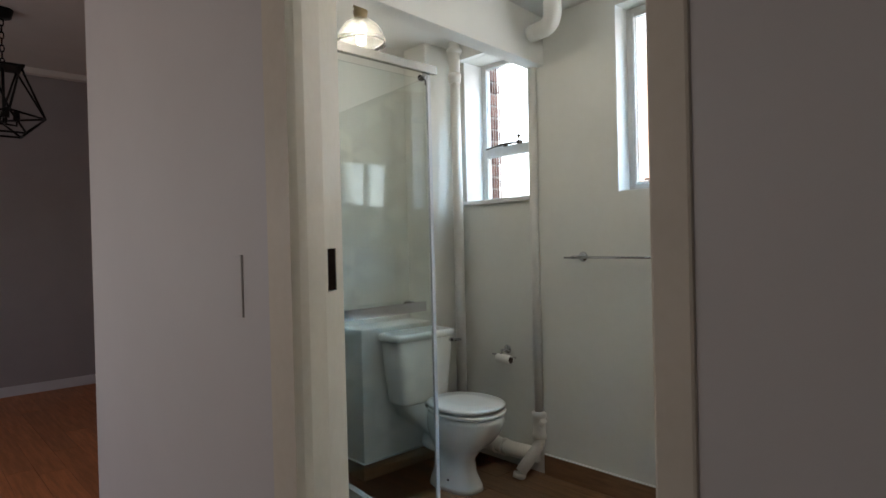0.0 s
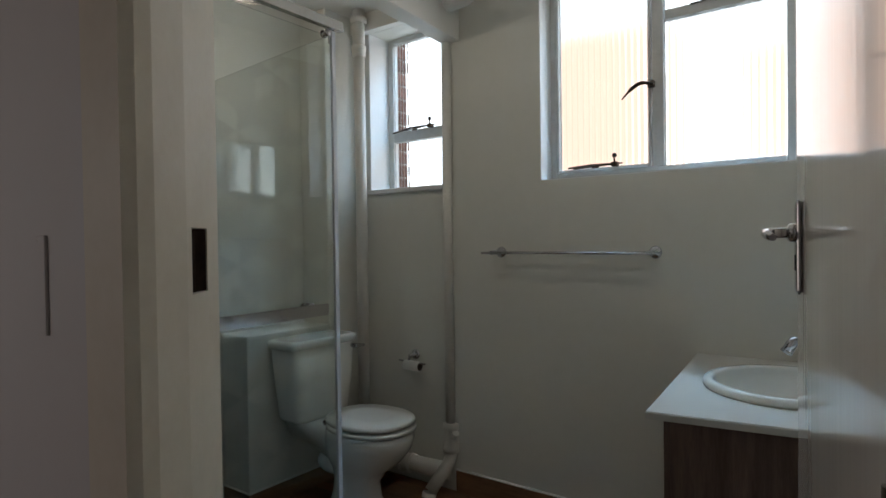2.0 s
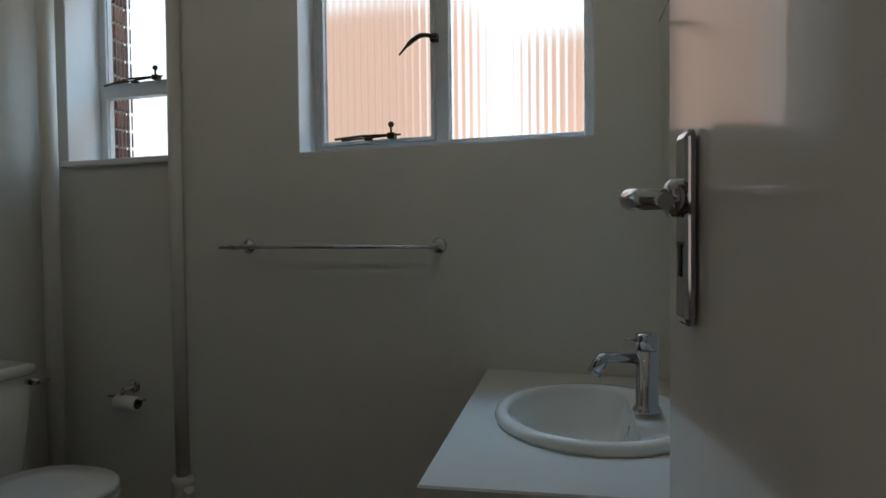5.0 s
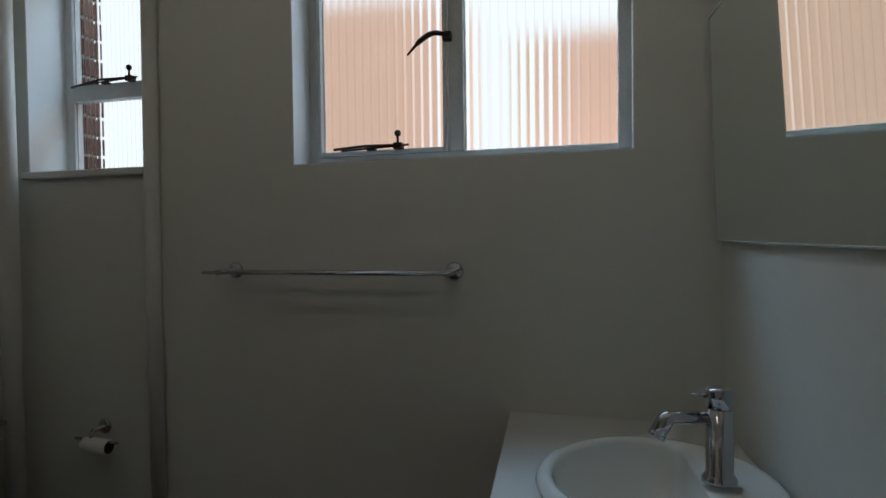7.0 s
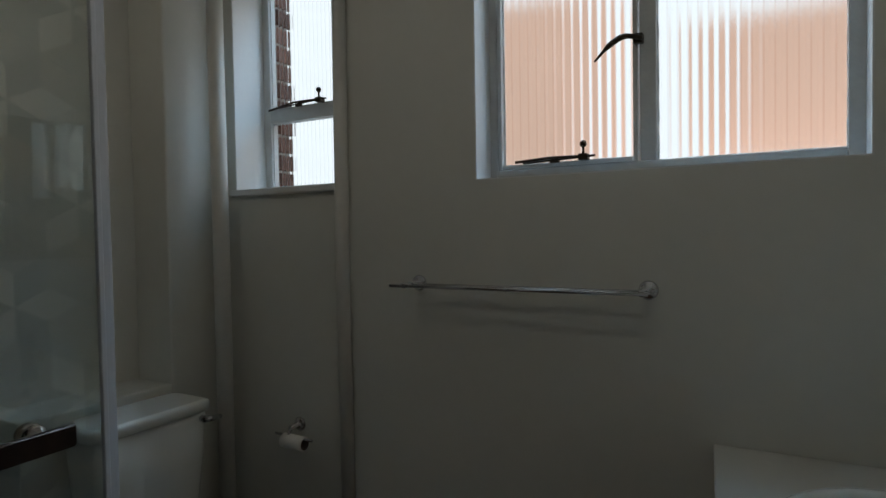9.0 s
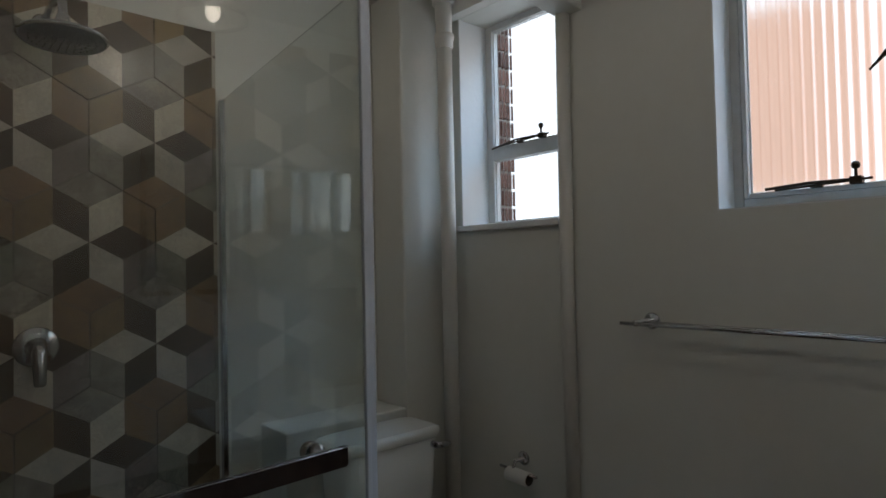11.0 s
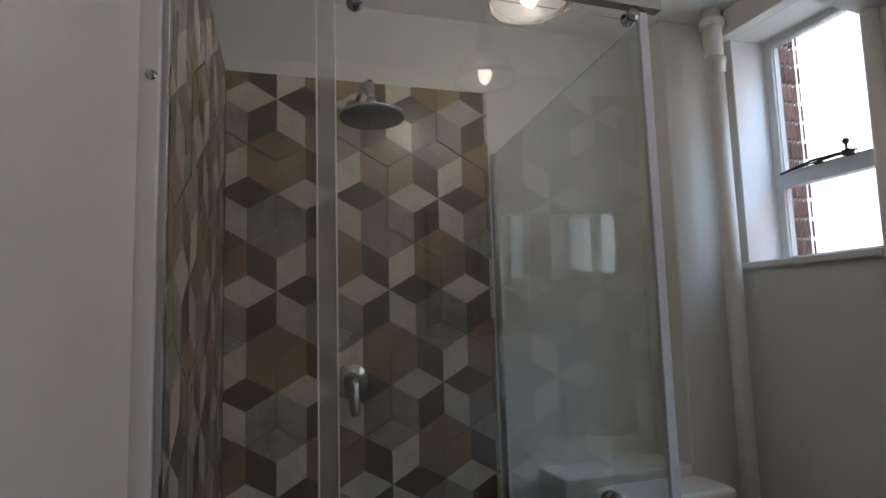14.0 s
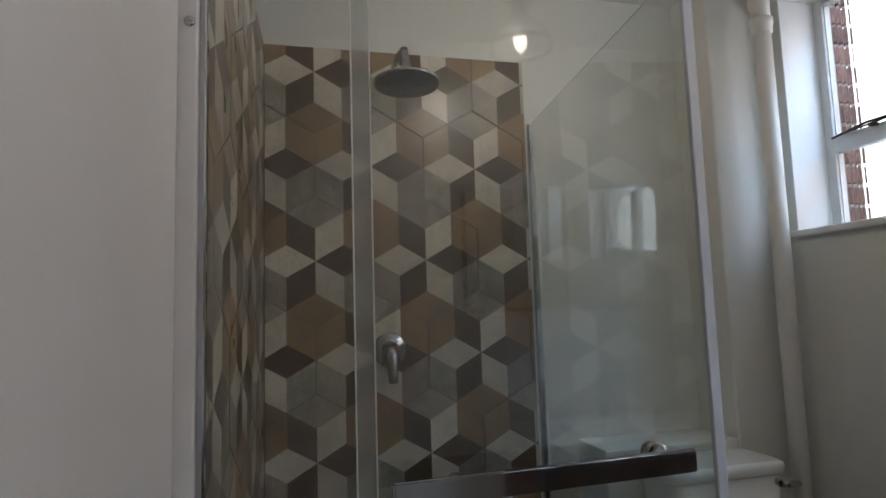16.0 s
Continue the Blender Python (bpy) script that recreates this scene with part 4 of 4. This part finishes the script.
# ---- hall and living room ----
bm = B()
box(bm, 1.802, -2.1345, 1.158, 1.823, -2.1295, 1.284, 0.002)
box(bm, 1.79, -2.133, 1.277, 1.806, -2.1295, 1.283, 0.002)
part("pull_handle", bm, HALL, wall_south, "painted-over pull handle")
bm = B()
box(bm, 4.3, -4.6, 0, 4.4, -1.925, 2.9)
structure("wall_hall_east", bm, HALL, "pale grey hall wall", "wall")
# unseen closing wall; the opening is added behind the living room fill lamp
bm = B()
box(bm, -3.8, -4.7, 0, -2.0, -4.6, 3.1)
box(bm, -0.4, -4.7, 0, 4.4, -4.6, 3.1)
box(bm, -2.0, -4.7, 0, -0.4, -4.6, 0.9)
box(bm, -2.0, -4.7, 2.1, -0.4, -4.6, 3.1)
structure("wall_hall_south", bm, HALL, "unseen pale grey wall with an opening added for the fill lamp", "wall")
bm = B()
box(bm, -3.9, -4.7, 0, -3.7, 0.2, 3.1)
structure("wall_living_west", bm, GREY, "grey painted living room wall", "wall")
bm = B()
box(bm, -3.7, 0.0, 0, -0.2, 0.2, 3.1)
structure("wall_living_north", bm, GREY, "grey painted living room wall", "wall")
bm = B()
box(bm, -3.9, -4.7, 3.02, 0.6, 0.2, 3.12)
structure("ceiling_living", bm, CEIL, "white living room ceiling", "ceiling")
bm = B()
box(bm, 0.6, -4.7, 2.6, 4.4, -2.13, 2.7)
box(bm, 0.55, -4.7, 2.6, 0.65, -2.13, 3.1)
structure("ceiling_hall", bm, CEIL, "white hall ceiling", "ceiling")
bm = B()
box(bm, -3.7, -4.6, -0.06, 0.6, 0.0, -0.012)
floor_living = structure("floor_living", bm, GROUT, "reddish brown wood plank floor", "floor")
bm = B()
box(bm, -3.7, -4.6, 0, -3.685, 0, 0.09, 0.003)
structure("baseboard", bm, HALL, "white living room skirting", "skirting")
bm = B()
prism(bm, [(-3.7, -4.6), (-3.62, -4.6), (-3.62, 0), (-3.7, 0)], 2.96, 3.02, 0.01)
structure("trim", bm, CEIL, "white living room cornice", "cornice")

pendant = thing("pendant_lamp", "black geometric wire pendant lamp on a chain", "lamp")
QX, QY, QZ = -2.19, -2.03, 2.145
top = [(QX + 0.13 * math.cos(a), QY + 0.13 * math.sin(a), QZ + 0.468) for a in [math.pi / 4 + k * math.pi / 2 for k in range(4)]]
mid = [(QX + 0.247 * math.cos(a), QY + 0.247 * math.sin(a), QZ + 0.13) for a in [k * math.pi / 2 for k in range(4)]]
low = [(QX + 0.156 * math.cos(a), QY + 0.156 * math.sin(a), QZ) for a in [math.pi / 4 + k * math.pi / 2 for k in range(4)]]
bm = B()
for k in range(4):
    for a, b in ((top[k], top[(k + 1) % 4]), (low[k], low[(k + 1) % 4]), (top[k], mid[k]), (top[k], mid[(k + 1) % 4]), (low[k], mid[k]), (low[k], mid[(k + 1) % 4]), (mid[k], mid[(k + 1) % 4])):
        tube(bm, [a, b], 0.0075, 8)
part("cage", bm, BLACK, pendant)
bm = B()
box(bm, QX - 0.115, QY - 0.115, QZ + 0.462, QX + 0.115, QY + 0.115, QZ + 0.481, 0.003)
part("top_plate", bm, BLACK, pendant)
bm = B()
k = 0
z = QZ + 0.481
while z < 2.95:
    a = 0 if k % 2 else math.pi / 2
    pts = [(QX + 0.013 * math.sin(t) * math.cos(a), QY + 0.013 * math.sin(t) * math.sin(a), z + 0.026 - 0.028 * math.cos(t)) for t in [2 * math.pi * i / 10 for i in range(11)]]
    tube(bm, pts, 0.0045, 6, False)
    z += 0.046
    k += 1
part("chain", bm, BLACK, pendant)
bm = B()
lathe(bm, [(0, 2.955), (0.06, 2.96), (0.075, 3.018), (0, 3.018)], 20, pose(QX, QY, 0))
part("ceiling_rose", bm, BLACK, pendant)
for k in range(3):
    a = 2 * math.pi * k / 3
    bm = B()
    x, y = QX + 0.09 * math.cos(a), QY + 0.09 * math.sin(a)
    tube(bm, [(QX, QY, QZ + 0.07), (x, y, QZ + 0.07), (x, y, QZ + 0.13)], 0.007, 8)
    tube(bm, [(x, y, QZ + 0.1), (x, y, QZ + 0.17)], 0.021, 12)
    part("lamp_socket", bm, BLACK, pendant)
bm = B()
tube(bm, [(QX, QY, QZ + 0.06), (QX, QY, QZ + 0.465)], 0.01, 8)
part("stem", bm, BLACK, pendant)

# ---- pieces: bricks, hex tiles, planks ----
bm = B()
box(bm, 0, 0, 0, 0.215, 0.105, 0.065, 0.004)
brick_mesh = bpy.data.meshes.new("brick")
bm.to_mesh(brick_mesh)
bm.free()
brick_mesh.materials.append(BRICK)
for k in range(15):
    ob = new("brick", brick_mesh)
    ob.parent = wall_north
    ob.location = (0.372 - 0.215 + random.uniform(-0.002, 0.002), 0.243 + (0.004 if k % 2 else 0), 1.42 + k * 0.077)
bm = B()
box(bm, 0.15, 0.241, 1.38, 0.365, 0.335, 2.6)
mortar = part("mortar", bm, material("mortar", (0.42, 0.38, 0.33), 0.9, vary=0.3, scale=30, bump=0.6), wall_north)

S = 0.1093
W = math.sqrt(3) * S
GAP = 0.0016


def clip(poly, lim):
    """Cuts a polygon to the rectangle lim = (u0, v0, u1, v1)."""
    for axis, bound, sign in ((0, lim[0], 1), (1, lim[1], 1), (0, lim[2], -1), (1, lim[3], -1)):
        out = []
        for a, b in zip(poly, poly[1:] + poly[:1]):
            da, db = (a[axis] - bound) * sign, (b[axis] - bound) * sign
            if da >= 0:
                out.append(a)
            if (da >= 0) != (db >= 0):
                t = da / (da - db)
                out.append((a[0] + (b[0] - a[0]) * t, a[1] + (b[1] - a[1]) * t))
        poly = out
        if not poly:
            return []
    return poly


INDEX = {"C": 0, "D": 1, "T": 2, "G": 3}
# each big tile: a star of six rhombs, cream and brown by turns, and six corner rhombs, tan and grey by turns
STAR = "DCDCDC"
CORNER = "TGTGTG"


def hex_tiles(parent, u_star, v_star, lim, place, seen_from_back=False):
    """Large hexagonal tiles printed with twelve rhombs; place() turns (u, v, out) into a point."""
    q = S * (1 - GAP / (1.732 * S))
    for r in range(-6, 6):
        for c in range(-5, 6):
            cu = u_star + 2 * c * W + (W if r % 2 else 0)
            cv = v_star + 3 * r * S
            if cu + W < lim[0] + 0.004 or cu - W > lim[2] - 0.004 or cv + 2 * S < lim[1] + 0.004 or cv - 2 * S > lim[3] - 0.004:
                continue

            def at(radius, angle):
                a = radians(180 - angle if seen_from_back else angle)
                return cu + radius * q * math.cos(a), cv + radius * q * math.sin(a)

            rhombs = []
            for k in range(6):
                a = 60 * k
                rhombs.append(([(cu, cv), at(1, a - 30), at(3 ** 0.5, a), at(1, a + 30)], STAR[k]))
                rhombs.append(([at(1, a + 30), at(3 ** 0.5, a), at(2, a + 30), at(3 ** 0.5, a + 60)], CORNER[k]))
            bm = B()
            for poly, ch in rhombs:
                p2 = clip(poly, lim)
                if len(p2) < 3:
                    continue
                f = bm.faces.new([bm.verts.new(place(u, v, 0.006)) for u, v in p2])
                f.material_index = INDEX[ch]
            outline = clip([at(2, 30 + 60 * k) for k in range(6)], lim)
            if len(outline) < 3 or not bm.faces:
                bm.free()
                continue
            hi = [bm.verts.new(place(u, v, 0.006)) for u, v in outline]
            lo = [bm.verts.new(place(u, v, 0.0)) for u, v in outline]
            for k in range(len(hi)):
                f = bm.faces.new((hi[k], hi[(k + 1) % len(hi)], lo[(k + 1) % len(hi)], lo[k]))
                f.material_index = 1
            bmesh.ops.recalc_face_normals(bm, faces=list(bm.faces))
            part("tile", bm, [TCREAM, TDARK, TTAN, TGREY], parent)


bm = B()
box(bm, LEFT, -1.853, 0.0, LEFT + 0.006, -0.915, 2.229)
tile_bed = tagged(part("tiled_wall", bm, GROUT), "shower wall of patterned brown and cream hexagonal tiles", "tiled wall", kind="structure")
hex_tiles(tile_bed, -1.305, 1.487, (-1.846, 0.0, -0.914, 2.23), lambda u, v, o: (LEFT + 0.006 + o, u, v))
bm = B()
prism(bm, [(LEFT, FRONT), (1.135, FRONT), (1.135, -1.908), (LEFT, -1.854)], 0.0, 2.229)
tile_bed2 = tagged(part("tiled_wall", bm, GROUT), "shower side wall of patterned hexagonal tiles", "tiled wall", kind="structure")
hex_tiles(tile_bed2, 0.40, 1.487, (LEFT + 0.014, 0.0, 1.135, 2.23), lambda u, v, o: (u, -1.854 - 0.05 * (u - LEFT) + o, v), True)


def planks(parent, x0, x1, y0, y1, width, length, mat, z=0.0):
    """Boards along x."""
    bm = B()
    box(bm, 0, 0, -0.01, length - 0.002, width - 0.002, 0, 0.001)
    full = bpy.data.meshes.new("plank")
    bm.to_mesh(full)
    bm.free()
    full.materials.append(mat)
    rng = random.Random(9)
    y = y0
    while y < y1 - 0.01:
        x = x0 - rng.uniform(0, length * 0.8)
        while x < x1:
            a, b = max(x, x0), min(x + length, x1)
            wd = min(width, y1 - y)
            if b - a > 0.02:
                if b - a > length - 0.001 and wd > width - 0.001:
                    ob = new("plank", full)
                else:
                    bm = B()
                    box(bm, 0, 0, -0.01, b - a - 0.002, wd - 0.002, 0, 0.001)
                    me = bpy.data.meshes.new("plank")
                    bm.to_mesh(me)
                    bm.free()
                    me.materials.append(mat)
                    ob = new("plank", me)
                ob.parent = parent
                ob.location = (a, y, z)
            x += length
        y += width


planks(floor, LEFT, 2.9, -2.1, 0.0, 0.145, 1.1, PLANK)
planks(floor_living, -3.69, 0.6, -4.5, 0.0, 0.145, 1.3, ROOMPLANK)
